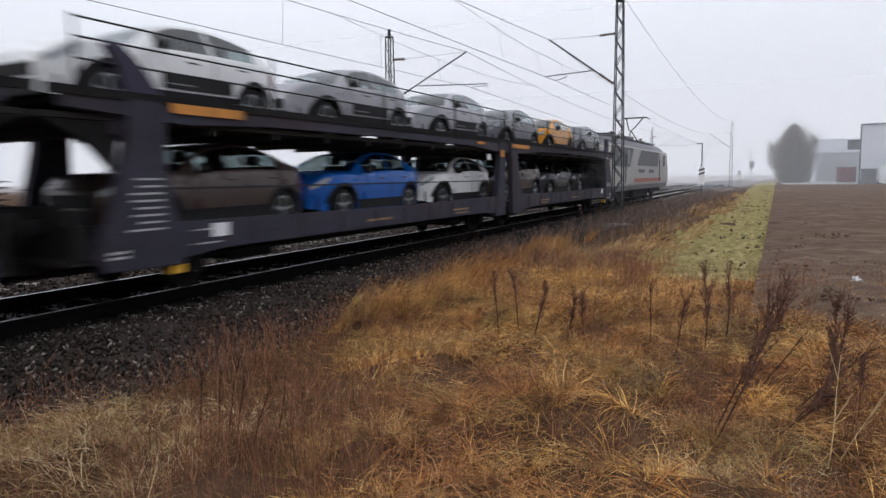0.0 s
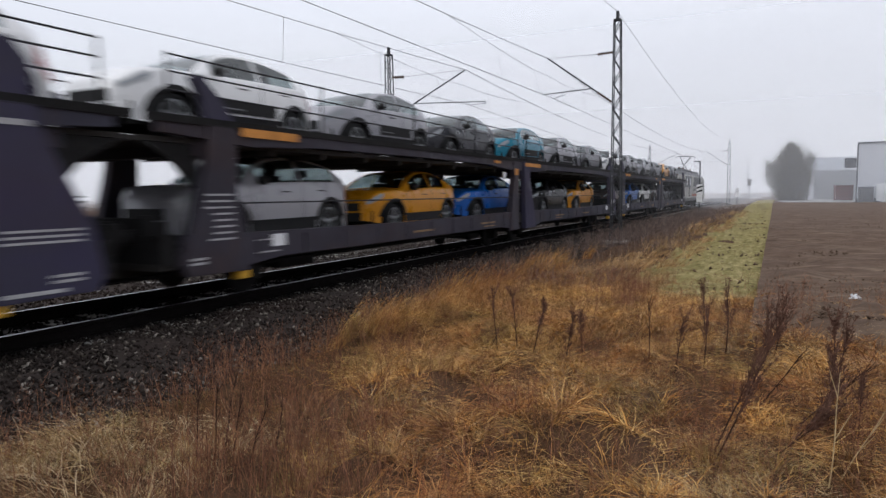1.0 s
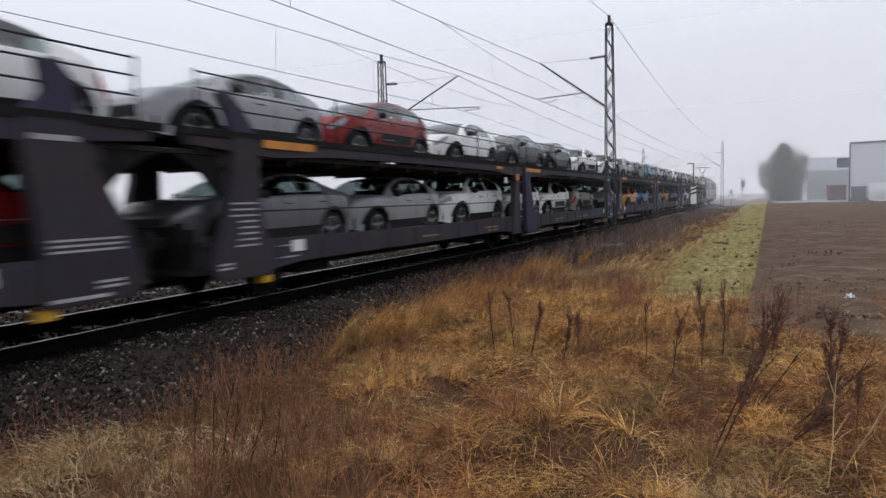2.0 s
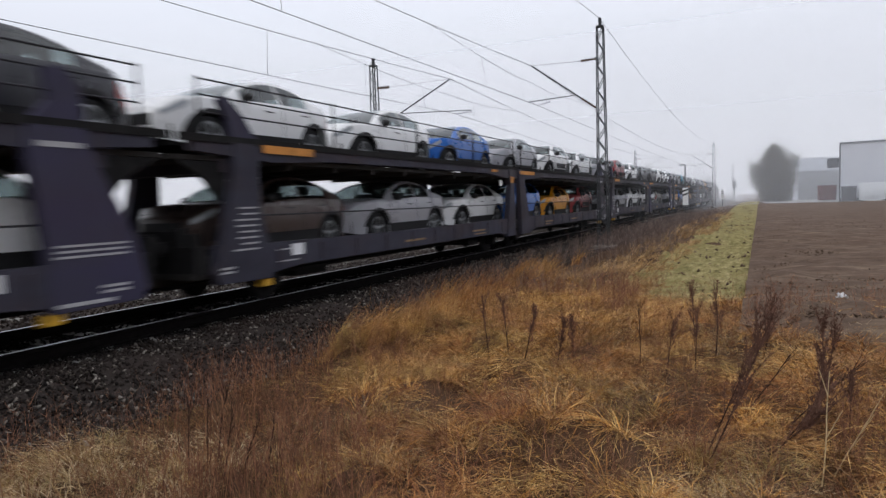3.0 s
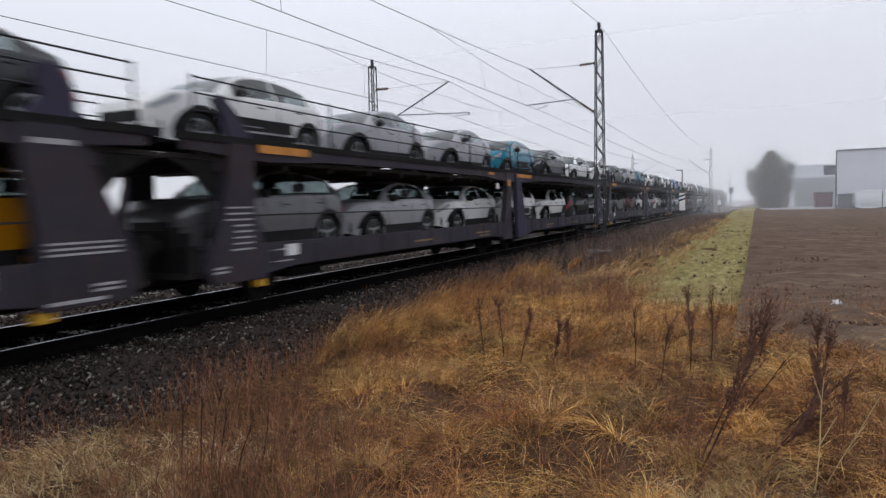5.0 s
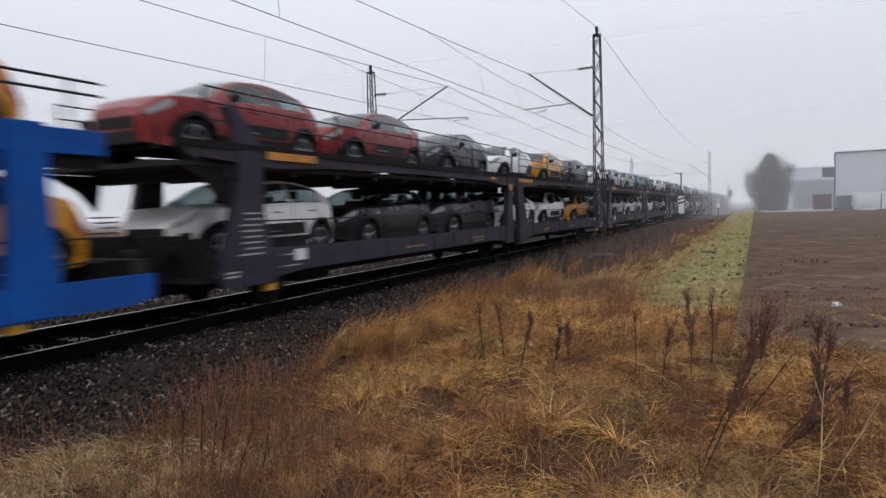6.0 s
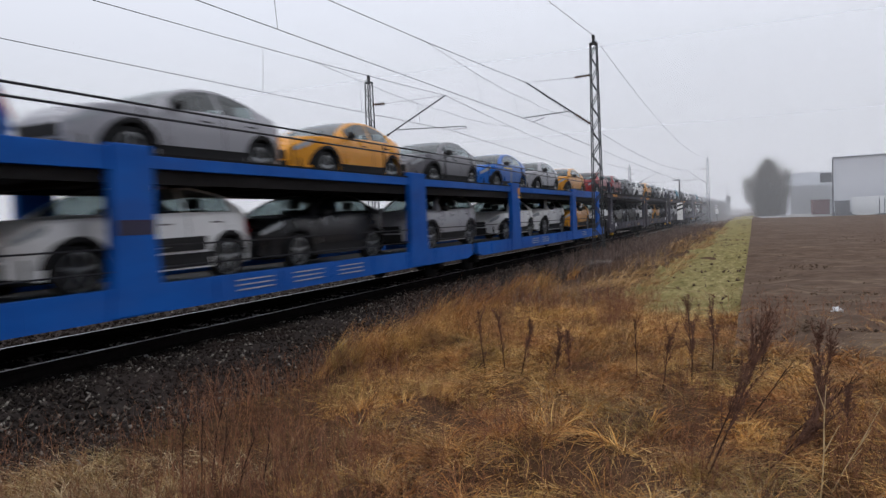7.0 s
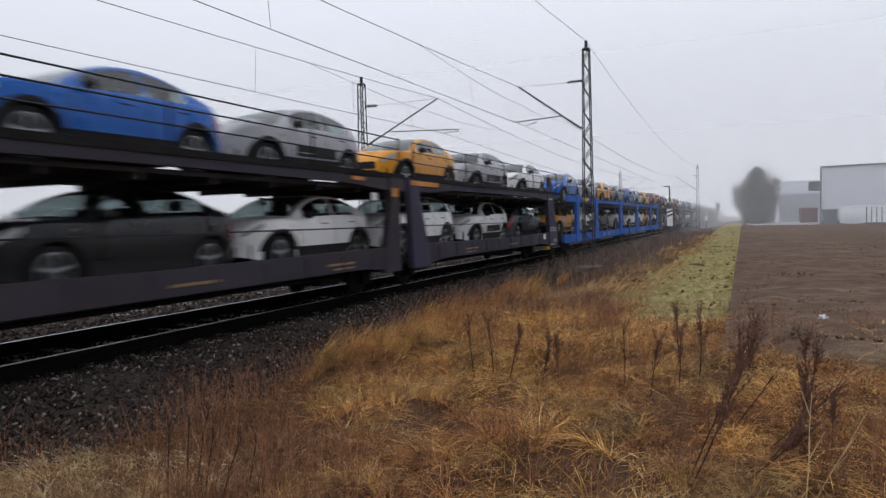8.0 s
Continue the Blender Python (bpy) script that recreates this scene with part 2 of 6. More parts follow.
def strip_material():
    n = Nodes("mown_grass")
    a, b, c = n.noise(0.7, 4), n.noise(7, 5, 0.7, (1, 0.35, 1)), n.noise(45, 3, 0.7)
    col = n.ramp(b, (0.34, (0.10, 0.083, 0.034)), (0.50, (0.24, 0.205, 0.085)), (0.70, (0.42, 0.35, 0.18)))
    col = n.mix(n.ramp(a, (0.42, (0, 0, 0)), (0.62, (0.6,) * 3)), col, (0.23, 0.195, 0.078))
    col = n.mix(n.ramp(c, (0.5, (0, 0, 0)), (0.72, (0.6,) * 3)), col, (0.13, 0.11, 0.045))
    n.bump(c, 0.7, 0.03)
    return n.done(col, 0.95, 0.0, Specular_IOR_Level=0.05)


def field_material():
    n = Nodes("ploughed_soil")
    a, b, c = n.noise(0.5, 4), n.noise(5, 6, 0.75, (0.4, 1, 1)), n.noise(38, 4, 0.75)
    d = n.noise(1.6, 5, 0.7, (0.22, 1, 1))
    col = n.ramp(b, (0.34, (0.070, 0.049, 0.037)), (0.52, (0.118, 0.082, 0.061)), (0.70, (0.19, 0.137, 0.10)))
    col = n.mix(n.ramp(d, (0.54, (0, 0, 0)), (0.68, (0.55,) * 3)), col, (0.25, 0.19, 0.135))
    col = n.mix(n.ramp(a, (0.4, (0, 0, 0)), (0.7, (0.4,) * 3)), col, (0.10, 0.064, 0.046))
    col = n.mix(n.ramp(c, (0.70, (0, 0, 0)), (0.80, (0.6,) * 3)), col, (0.26, 0.20, 0.13))
    n.bump(b, 0.5, 0.04)
    return n.done(col, 0.95, 0.0, Specular_IOR_Level=0.05)


def ballast_material(name, frost):
    n = Nodes(name)
    g = n.t.nodes.new("ShaderNodeNewGeometry").outputs["Random Per Island"]
    f, k = n.noise(30, 4, 0.7), n.noise(0.8, 4)
    col = n.ramp(g, (0.0, (0.013, 0.011, 0.010)), (0.55, (0.036, 0.029, 0.026)), (0.82, (0.075, 0.062, 0.053)), (0.93, (0.15, 0.13, 0.11)), (1.0, (0.34, 0.31, 0.27)))
    col = n.mix(n.ramp(k, (0.4, (0, 0, 0)), (0.65, (0.5,) * 3)), col, (0.036, 0.022, 0.018))
    col = n.mix(n.ramp(f, (0.56, (0, 0, 0)), (0.72, (frost,) * 3)), col, (0.17, 0.16, 0.15))
    # shade below the train, painted into the stone colour along the rails
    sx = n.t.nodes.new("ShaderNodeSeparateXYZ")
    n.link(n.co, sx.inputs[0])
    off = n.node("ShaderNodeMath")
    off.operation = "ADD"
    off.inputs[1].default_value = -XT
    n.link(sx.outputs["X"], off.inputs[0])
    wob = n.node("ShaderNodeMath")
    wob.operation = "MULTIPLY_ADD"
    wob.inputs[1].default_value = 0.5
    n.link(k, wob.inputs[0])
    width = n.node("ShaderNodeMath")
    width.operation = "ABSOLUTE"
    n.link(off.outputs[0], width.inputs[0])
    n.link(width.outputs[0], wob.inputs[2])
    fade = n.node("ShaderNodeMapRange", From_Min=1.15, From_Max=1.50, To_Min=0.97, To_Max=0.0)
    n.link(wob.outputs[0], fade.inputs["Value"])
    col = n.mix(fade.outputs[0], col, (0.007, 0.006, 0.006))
    n.bump(f, 0.4, 0.01)
    return n.done(col, 0.85, 0.0, Specular_IOR_Level=0.08)


def grid_sheet(name, xs, ys, height, material):
    X, Y = np.meshgrid(xs, ys, indexing="ij")
    V = np.stack([X, Y, height(X, Y)], -1).reshape(-1, 3)
    i, j = np.meshgrid(np.arange(len(xs) - 1), np.arange(len(ys) - 1), indexing="ij")
    a = (i * len(ys) + j).ravel()
    return quads_mesh(name, V, np.stack([a, a + len(ys), a + len(ys) + 1, a + 1], -1), material, True)


def spaced(*stretches):
    out = []
    for a, b, step in stretches:
        out += list(np.arange(a, b, step))
    return np.array(out + [stretches[-1][1]])


def build_ground():
    xs = spaced((-900, -100, 100), (-100, -20, 10), (-20, -6, 1), (-6, 4, 0.14), (4, 20, 2), (20, 100, 10), (100, 900, 100))
    ys = spaced((-300, -20, 40), (-20, 0, 2), (0, 24, 0.18), (24, 60, 2), (60, 200, 10), (200, 1500, 100))
    g = put("ground", grid_sheet("ground", xs, ys, ground_height, ground_material()))
    tagged(g, "flat brown winter ground beside the railway", "ground", kind="structure")
    # mown strip and ploughed field lie on the sheet
    edge = lambda y: -0.2 + 0.06 * np.sin(y * 0.9) + 0.05 * np.sin(y * 2.3)

    def strip_h(x, y):
        return ground_height(x, y) + 0.02 + 0.06 * lumps(x, y, 0.35) - 0.2 * np.clip((11.2 - y) / 2, 0, 1) - 0.12 * np.clip((-2.2 - x) / 0.5, 0, 1)
    xs = np.linspace(-2.7, -0.1, 14)
    s = put("mown_strip", grid_sheet("mown_strip", xs, spaced((9.0, 30, 0.2), (30, 110, 1.5)), strip_h, strip_material()))
    tagged(s, "narrow strip of short mown yellow-green grass", "grass strip", kind="structure")

    def field_h(x, y):
        return ground_height(x, y) + 0.05 + np.where(y < 30, 0.085, 0.04) * lumps(x * 0.55, y, 0.26) + 0.04 * lumps(x * 0.4, y, 0.5) + 0.05 * lumps(x + 7, y * 0.7, 0.9) - 0.3 * np.clip((8.6 - y) / 1.6, 0, 1)
    xs = spaced((-0.22, 12, 0.15), (12, 60, 2))
    f = put("field", grid_sheet("field", xs, spaced((7.0, 30, 0.15), (30, 81.6, 0.8)), field_h, field_material()))
    tagged(f, "bare dark brown ploughed field", "field", kind="structure")


def build_track():
    prof = [(-16.0, -0.62), (-15.1, -0.24), (-14.6, -0.19), (-6.75, -0.19), (-6.45, -0.22), (-5.75, -0.53), (-5.6, -0.62)]
    ys = spaced((-40, 0, 4), (0, 60, 0.5), (60, 400, 10))
    fine = []
    for (xa, za), (xb, zb) in zip(prof, prof[1:]):
        k = max(1, int((xb - xa) / 0.3))
        fine += [(xa + (xb - xa) * i / k, za + (zb - za) * i / k) for i in range(k)]
    fine.append(prof[-1])
    fx, fz = np.array([p[0] for p in fine]), np.array([p[1] for p in fine])
    h = lambda X, Y: np.interp(X, fx, fz) + 0.05 * (lumps(X, Y, 0.28) - 0.5)
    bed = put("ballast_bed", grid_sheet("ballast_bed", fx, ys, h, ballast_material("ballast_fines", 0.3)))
    tagged(bed, "dark grey ballast bed under two tracks", "ballast", kind="structure")
    # rails with foot, web and head
    out = [(-0.07, 0), (0.07, 0), (0.07, 0.012), (0.012, 0.03), (0.012, 0.115), (0.036, 0.128), (0.036, 0.165), (0.028, 0.172),
           (-0.028, 0.172), (-0.036, 0.165), (-0.036, 0.128), (-0.012, 0.115), (-0.012, 0.03), (-0.07, 0.012)]
    for tx in (XT, XT2):
        for side in (-1, 1):
            bm = bmesh.new()
            a = [bm.verts.new((x, -40, z - 0.172)) for x, z in out]
            b = [bm.verts.new((x, 400, z - 0.172)) for x, z in out]
            for i in range(len(out)):
                k = (i + 1) % len(out)
                bm.faces.new((a[i], a[k], b[k], b[i]))
            bm.faces.new(a)
            bm.faces.new(b[::-1])
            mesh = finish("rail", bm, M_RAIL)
            mesh.materials.append(M_RAILTOP)
            for p in mesh.polygons:
                if p.normal.z > 0.9 and p.center.z > -0.02:
                    p.material_index = 1
            rail = put("rail", mesh, None, Matrix.Translation((tx + side * 0.7535, 0, 0)))
            tagged(rail, "worn steel rail with a bright running face", "rail", "rails of the two tracks", "structure")
    bm = boxes((-1.3, 1.3, -0.13, 0.13, -0.40, -0.205), bevel=0.02)
    sl = finish("sleeper", bm, M_SLEEPER)
    for tx, n in ((XT, 120), (XT2, 60)):
        for i in range(n):
            o = put("sleeper", sl, bed, Matrix.Translation((tx, 1 + i * 0.6, 0.02)))


build_ground()
build_track()


# ---------------------------------------------------------------- cars
STYLES = {
    # length, width, height, bonnet height, belt, wheel radius, windscreen foot and head, rear window head and foot (from the middle, front is +y)
    "hatch": dict(L=3.92, W=1.75, H=1.47, hood=0.97, belt=0.97, R=0.32, ws=(0.86, 0.14), rw=(-1.34, -1.84), axles=(1.26, -1.28)),
    "compact": dict(L=3.96, W=1.76, H=1.43, hood=0.93, belt=0.94, R=0.32, ws=(0.88, 0.06), rw=(-1.14, -1.84), axles=(1.27, -1.27)),
    "suv": dict(L=4.16, W=1.79, H=1.54, hood=1.02, belt=1.01, R=0.345, ws=(0.90, 0.20), rw=(-1.44, -1.94), axles=(1.28, -1.28)),
    "sedan": dict(L=4.34, W=1.80, H=1.42, hood=0.92, belt=0.94, R=0.33, ws=(0.96, 0.04), rw=(-1.08, -1.88), axles=(1.34, -1.34)),
}


def ease(a, b, t):
    t = max(0.0, min(1.0, t))
    t = t * t * (3 - 2 * t)
    return a + (b - a) * t


class CarForm:
    """The skin of a car as a function of its length and of its cross-section."""

    def __init__(self, p):
        self.p = p
        self.h = p["L"] / 2

    def half_width(self, y):
        nose = max(0.0, y - (self.h - 0.95)) / 0.95
        tail = max(0.0, -y - (self.h - 0.60)) / 0.60
        return self.p["W"] / 2 * (1 - 0.48 * nose ** 2.5 - 0.26 * tail ** 2.4)

    def belt(self, y):
        p = self.p
        front = ease(p["hood"] - 0.24, p["hood"] - 0.07, (self.h - y) / 0.34) + 0.05 * (self.h - y) / 1.1
        z = p["belt"] + 0.05 * (0 - y) / 2.0
        if y > p["ws"][0]:
            z = min(z, front + 0.02)
        tail = self.h + y
        return min(z, ease(0.66, z, tail / 0.30))

    def top(self, y):
        p = self.p
        f0, f1 = p["ws"]
        r1, r0 = p["rw"]
        hood = self.belt(y) + 0.035 + 0.02 * math.sin(max(0, min(1, (self.h - y) / 1.0)) * 1.5)
        if y >= f0:
            return hood
        if y > f1:
            return ease_line(self.belt(f0) + 0.06, p["H"] - 0.07, (f0 - y) / (f0 - f1))
        if y > r1:
            k = (f1 - y) / (f1 - r1)
            return p["H"] - 0.07 + 0.07 * math.sin(k * math.pi * 0.9) - 0.12 * k ** 2
        if y > r0:
            return ease_line(p["H"] - 0.07 + 0.07 * math.sin(math.pi * 0.9) - 0.12, self.belt(y) + 0.05, (r1 - y) / (r1 - r0))
        return self.belt(y) + 0.04

    def bottom(self, y):
        p = self.p
        z = 0.22 + 0.08 * max(0.0, (abs(y) - (self.h - 0.35)) / 0.35)
        for a in p["axles"]:
            d, rad = abs(y - a), p["R"] + 0.055
            if d < rad:
                z = max(z, p["R"] + math.sqrt(rad * rad - d * d))
        return z

    def side(self, y, u):
        """A point of the flank: u from 0 at the bottom to 1 at the belt."""
        z0, z1 = self.bottom(y), self.belt(y)
        z = z0 + (z1 - z0) * u
        k = (z - 0.60) / 0.55
        w = self.half_width(y) * (1 - 0.055 * k * k - (0.02 if 0.3 < z < 0.42 else 0))
        return Vector((w, y, z))

    def cabin(self, y, v):
        """A point of the cabin's side: v from 0 at the belt to 1 at the roof's edge."""
        z0, z1 = self.belt(y), self.top(y) - 0.035
        w0 = self.half_width(y) * 0.965
        lift = max(0.0, z1 - z0)
        return Vector((w0 - 0.42 * lift * v - 0.10 * lift * v * v, y, z0 + (z1 - z0) * v))

    def roof(self, y, s):
        """A point of the top: s from 0 in the middle to 1 at the edge."""
        e = self.cabin(y, 1.0)
        return Vector((e.x * s, y, self.top(y) - 0.035 * s ** 2.5))


def ease_line(a, b, t):
    t = max(0.0, min(1.0, t))
    return a + (b - a) * (t + 0.13 * math.sin(math.pi * t))


def car_meshes(style):
    p = STYLES[style]
    f = CarForm(p)
    h = f.h
    f0, f1 = p["ws"]
    r1, r0 = p["rw"]
    mid = (f1 + r1) / 2 + 0.15
    spans = ((f0 - 0.30, mid + 0.03), (mid - 0.03, r1 + 0.02))
    glazed = ((f0 - 0.03, f1 + 0.02), (r1 - 0.03, r1 + (r0 - r1) * 0.75))
    keys = [v for a in spans + glazed for v in a]
    ys = [round(-h + i * p["L"] / 44, 3) for i in range(45)] + [round(a + s * (p["R"] + 0.055) * k, 3) for a in p["axles"]
          for s in (-1, 1) for k in (0.5, 0.8, 0.94, 0.999)] + list(p["ws"]) + list(p["rw"])
    ys = sorted(set([y for y in ys if min(abs(y - k) for k in keys) > 0.012] + keys))
    bm = bmesh.new()
    rows = []
    for y in ys:
        right = [f.side(y, u) for u in (0, 0.2, 0.45, 0.7, 0.88, 1)] + [f.cabin(y, v) for v in (0.10, 0.5, 0.90)] + [f.roof(y, s) for s in (1.0, 0.86, 0.5)]
        line = right + [f.roof(y, 0)] + [Vector((-q.x, q.y, q.z)) for q in right[::-1]]
        rows.append([bm.verts.new(q) for q in line])
    n = len(rows[0])
    for a, b, ya, yb in zip(rows, rows[1:], ys, ys[1:]):
        m = (ya + yb) / 2
        side_open = any(lo < m < hi or hi < m < lo for lo, hi in spans)
        top_open = any(min(g) < m < max(g) for g in glazed)
        for i in range(n - 1):
            k = min(i, n - 2 - i)
            if (side_open and k in (6, 7)) or (top_open and k in (10, 11)):
                continue
            bm.faces.new((a[i], a[i + 1], b[i + 1], b[i]))
    bm.faces.new(rows[0])
    bm.faces.new(rows[-1][::-1])
    out = {"body": finish("body", bm, M_PAINT, True)}
    # dark seats and trim seen through the glass
    b = f.belt(0)
    bm = boxes((-0.72, 0.72, -h + 0.42, f0 - 0.02, 0.45, b - 0.06), (-0.60, 0.60, f0 - 0.42, f0 - 0.12, b - 0.10, b + 0.03))
    out["interior"] = finish("interior", bm, M_SEAT)
    bm = boxes((-0.24, 0.24, -0.10, 0.06, 0.0, 0.42), (-0.13, 0.13, -0.14, -0.04, 0.44, 0.62), bevel=0.03)
    out["seat"] = finish("seat", bm, M_SEAT)
    bm = boxes((-0.62, 0.62, -0.10, 0.08, 0.0, 0.36), (-0.50, -0.26, -0.12, -0.03, 0.38, 0.54), (0.26, 0.50, -0.12, -0.03, 0.38, 0.54), bevel=0.03)
    out["rear_seat"] = finish("rear_seat", bm, M_SEAT)

    def patch(name, point, us, vs, mat, off):
        b = bmesh.new()
        grid = [[b.verts.new(point(u, v)) for v in vs] for u in us]
        for r1, r2 in zip(grid, grid[1:]):
            for i in range(len(r1) - 1):
                b.faces.new((r1[i], r1[i + 1], r2[i + 1], r2[i]))
        bmesh.ops.recalc_face_normals(b, faces=b.faces[:])
        c = sum((v.co for v in b.verts), Vector()) / len(b.verts)
        flip = -1 if sum((fc.normal.dot(fc.calc_center_median() - Vector((0, 0, 0.6))) for fc in b.faces)) < 0 else 1
        b.normal_update()
        for v in b.verts:
            v.co += v.normal * off * flip
        return finish(name, b, mat, True)

    lin = lambda a, b, n: [a + (b - a) * i / (n - 1) for i in range(n)]
    sv = lin(-0.86, 0.86, 7)
    rf = lambda y, s: Vector((math.copysign(f.roof(y, abs(s)).x, s), y, f.roof(y, abs(s)).z))
    out["windscreen"] = patch("windscreen", rf, lin(f0 - 0.03, f1 + 0.02, 6), sv, M_GLASS, 0.002)
    out["rear_window"] = patch("rear_window", rf, lin(r1 - 0.03, r1 + (r0 - r1) * 0.75, 5), sv, M_GLASS, 0.002)
    for side in (1, -1):
        for k, (a, b) in enumerate(spans):
            pt = lambda y, v, side=side: Vector((side * f.cabin(y, v).x, y, f.cabin(y, v).z))
            out[f"side_window{side}{k}"] = patch("side_window", pt, lin(a, b, 7), (0.10, 0.5, 0.90), M_GLASS, 0.002)
        sd = lambda y, u, side=side: Vector((side * f.side(y, u).x, y, f.side(y, u).z))
        out[f"headlight{side}"] = patch("headlight", sd, lin(h - 0.06, h - 0.38, 5), (0.76, 0.85, 0.93), M_LAMP, 0.010)
        out[f"tail_light{side}"] = patch("tail_light", sd, lin(-h + 0.01, -h + 0.28, 4), (0.62, 0.78, 0.92), M_TAIL, 0.010)
        lo, hi = p["axles"][1] + p["R"] + 0.09, p["axles"][0] - p["R"] - 0.09
        out[f"sill_moulding{side}"] = patch("sill_moulding", sd, lin(lo, hi, 6), (0.03, 0.16, 0.30), M_CLAD, 0.012)
        for k, a in enumerate(p["axles"]):
            bt = bmesh.new()
            lo, hi = [], []
            for i in range(13):
                t = math.pi * (0.04 + 0.92 * i / 12)
                for rad, row in ((p["R"] + 0.05, lo), (p["R"] + 0.115, hi)):
                    y, z = a + rad * math.cos(t), p["R"] + rad * math.sin(t)
                    u = (z - f.bottom(y)) / max(0.05, f.belt(y) - f.bottom(y))
                    row.append(bt.verts.new((side * (f.side(y, max(0.0, min(1.0, u))).x + 0.012), y, z)))
            for i in range(12):
                bt.faces.new((lo[i], lo[i + 1], hi[i + 1], hi[i]))
            out[f"arch_trim{side}{k}"] = finish("arch_trim", bt, M_CLAD)
        if style == "hatch":
            out[f"door_guard{side}"] = patch("door_guard", sd, lin(0.52, -0.78, 6), (0.34, 0.46, 0.60), M_CLAD, 0.018)
            out[f"guard_slot{side}"] = patch("guard_slot", sd, lin(0.46, -0.02, 4), (0.415, 0.44), M_RIM, 0.022)
        for k, y in enumerate((f0 - 0.12, mid)):
            out[f"door_seam{side}{k}"] = patch("door_seam", sd, (y, y - 0.016), (0.30, 0.5, 0.75, 1.0), M_CLAD, 0.004)
    b = boxes((-0.43, 0.43, h - 0.09, h + 0.010, 0.27, 0.46), (-0.40, 0.40, h - 0.06, h + 0.012, 0.49, 0.66), bevel=0.01)
    out["grille"] = finish("grille", b, M_CLAD)
    b = boxes((-0.58, 0.58, -h - 0.012, -h + 0.08, 0.28, 0.46), bevel=0.012)
    out["rear_bumper"] = finish("rear_bumper", b, M_CLAD)
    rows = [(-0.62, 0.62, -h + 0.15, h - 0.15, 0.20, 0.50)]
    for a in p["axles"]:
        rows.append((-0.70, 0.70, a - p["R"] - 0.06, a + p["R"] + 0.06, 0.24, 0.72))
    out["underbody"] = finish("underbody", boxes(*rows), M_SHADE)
    bm = bmesh.new()
    bmesh.ops.create_uvsphere(bm, u_segments=10, v_segments=6, radius=1, matrix=Matrix.LocRotScale((0, 0, 0), None, (0.10, 0.075, 0.075)))
    out["mirror"] = finish("mirror", bm, M_CLAD, True)
    R = p["R"]
    out["tyre"] = finish("tyre", lathe_x(bmesh.new(), 0, 0, 0, [(-0.03, R - 0.08), (-0.085, R - 0.075), (-0.10, R - 0.03), (-0.07, R), (0.07, R), (0.10, R - 0.03), (0.085, R - 0.075), (0.03, R - 0.08)], 22), M_TYRE, True)
    bm = lathe_x(bmesh.new(), 0, 0, 0, [(0.03, R - 0.075), (0.09, R - 0.075), (0.092, R - 0.092), (0.03, R - 0.10)], 22, False)
    for i in range(5):
        m = Matrix.Rotation(i * 2 * math.pi / 5, 4, "X")
        bmesh.ops.create_cube(bm, size=1, matrix=m @ Matrix.LocRotScale((0.070, 0, (R - 0.09) / 2), None, (0.025, 0.045, R - 0.10)))
    lathe_x(bm, 0, 0, 0, [(0.02, 0.07), (0.085, 0.06), (0.09, 0.03)], 10)
    out["rim"] = finish("rim", bm, M_RIM)
    bm = boxes((0, 0.02, -0.09, 0.09, -0.012, 0.012), bevel=0.006)
    out["door_handle"] = finish("door_handle", bm, M_CLAD)
    return out


def build_car(style):
    """One car, front to +y, standing on its wheels."""
    p, ms = STYLES[style], car_meshes(style)
    f = CarForm(p)
    car = thing("car", "new car", "car")
    put("body", ms["body"], car)
    put("underbody", ms["underbody"], car)
    put("interior", ms["interior"], car)
    for x in (-0.38, 0.38):
        put("seat", ms["seat"], car, Matrix.Translation((x, -0.15, f.belt(0) - 0.26)))
    put("rear_seat", ms["rear_seat"], car, Matrix.Translation((0, -0.98, f.belt(0) - 0.26)))
    for key in ("windscreen", "rear_window", "grille", "rear_bumper"):
        put(key, ms[key], car)
    for side in (1, -1):
        for k in (0, 1):
            put("side_window", ms[f"side_window{side}{k}"], car)
            y = (0.25, -0.72)[k]
            q = f.side(y, 0.86)
            put("door_handle", ms["door_handle"], car, Matrix.Translation((side * q.x - (0.01 if side < 0 else -0.005), y - 0.3, q.z)))
        for key in ("headlight", "tail_light", "sill_moulding"):
            put(key, ms[f"{key}{side}"], car)
        for k in range(2):
            put("arch_trim", ms[f"arch_trim{side}{k}"], car)
        if style == "hatch":
            guard = put("door_guard", ms[f"door_guard{side}"], car)
            put("guard_slot", ms[f"guard_slot{side}"], guard)
        for k in range(2):
            put("door_seam", ms[f"door_seam{side}{k}"], car)
        q = f.cabin(p["ws"][0] - 0.32, 0.1)
        put("mirror", ms["mirror"], car, Matrix.Translation((side * (q.x + 0.10), q.y, q.z + 0.05)))
        for a in p["axles"]:
            w = put("tyre", ms["tyre"], car, Matrix.Translation((side * (p["W"] / 2 - 0.13), a, p["R"])))
            put("rim", ms["rim"], w, Matrix.Identity(4) if side > 0 else Matrix.Rotation(math.pi, 4, "Z"))
    return car


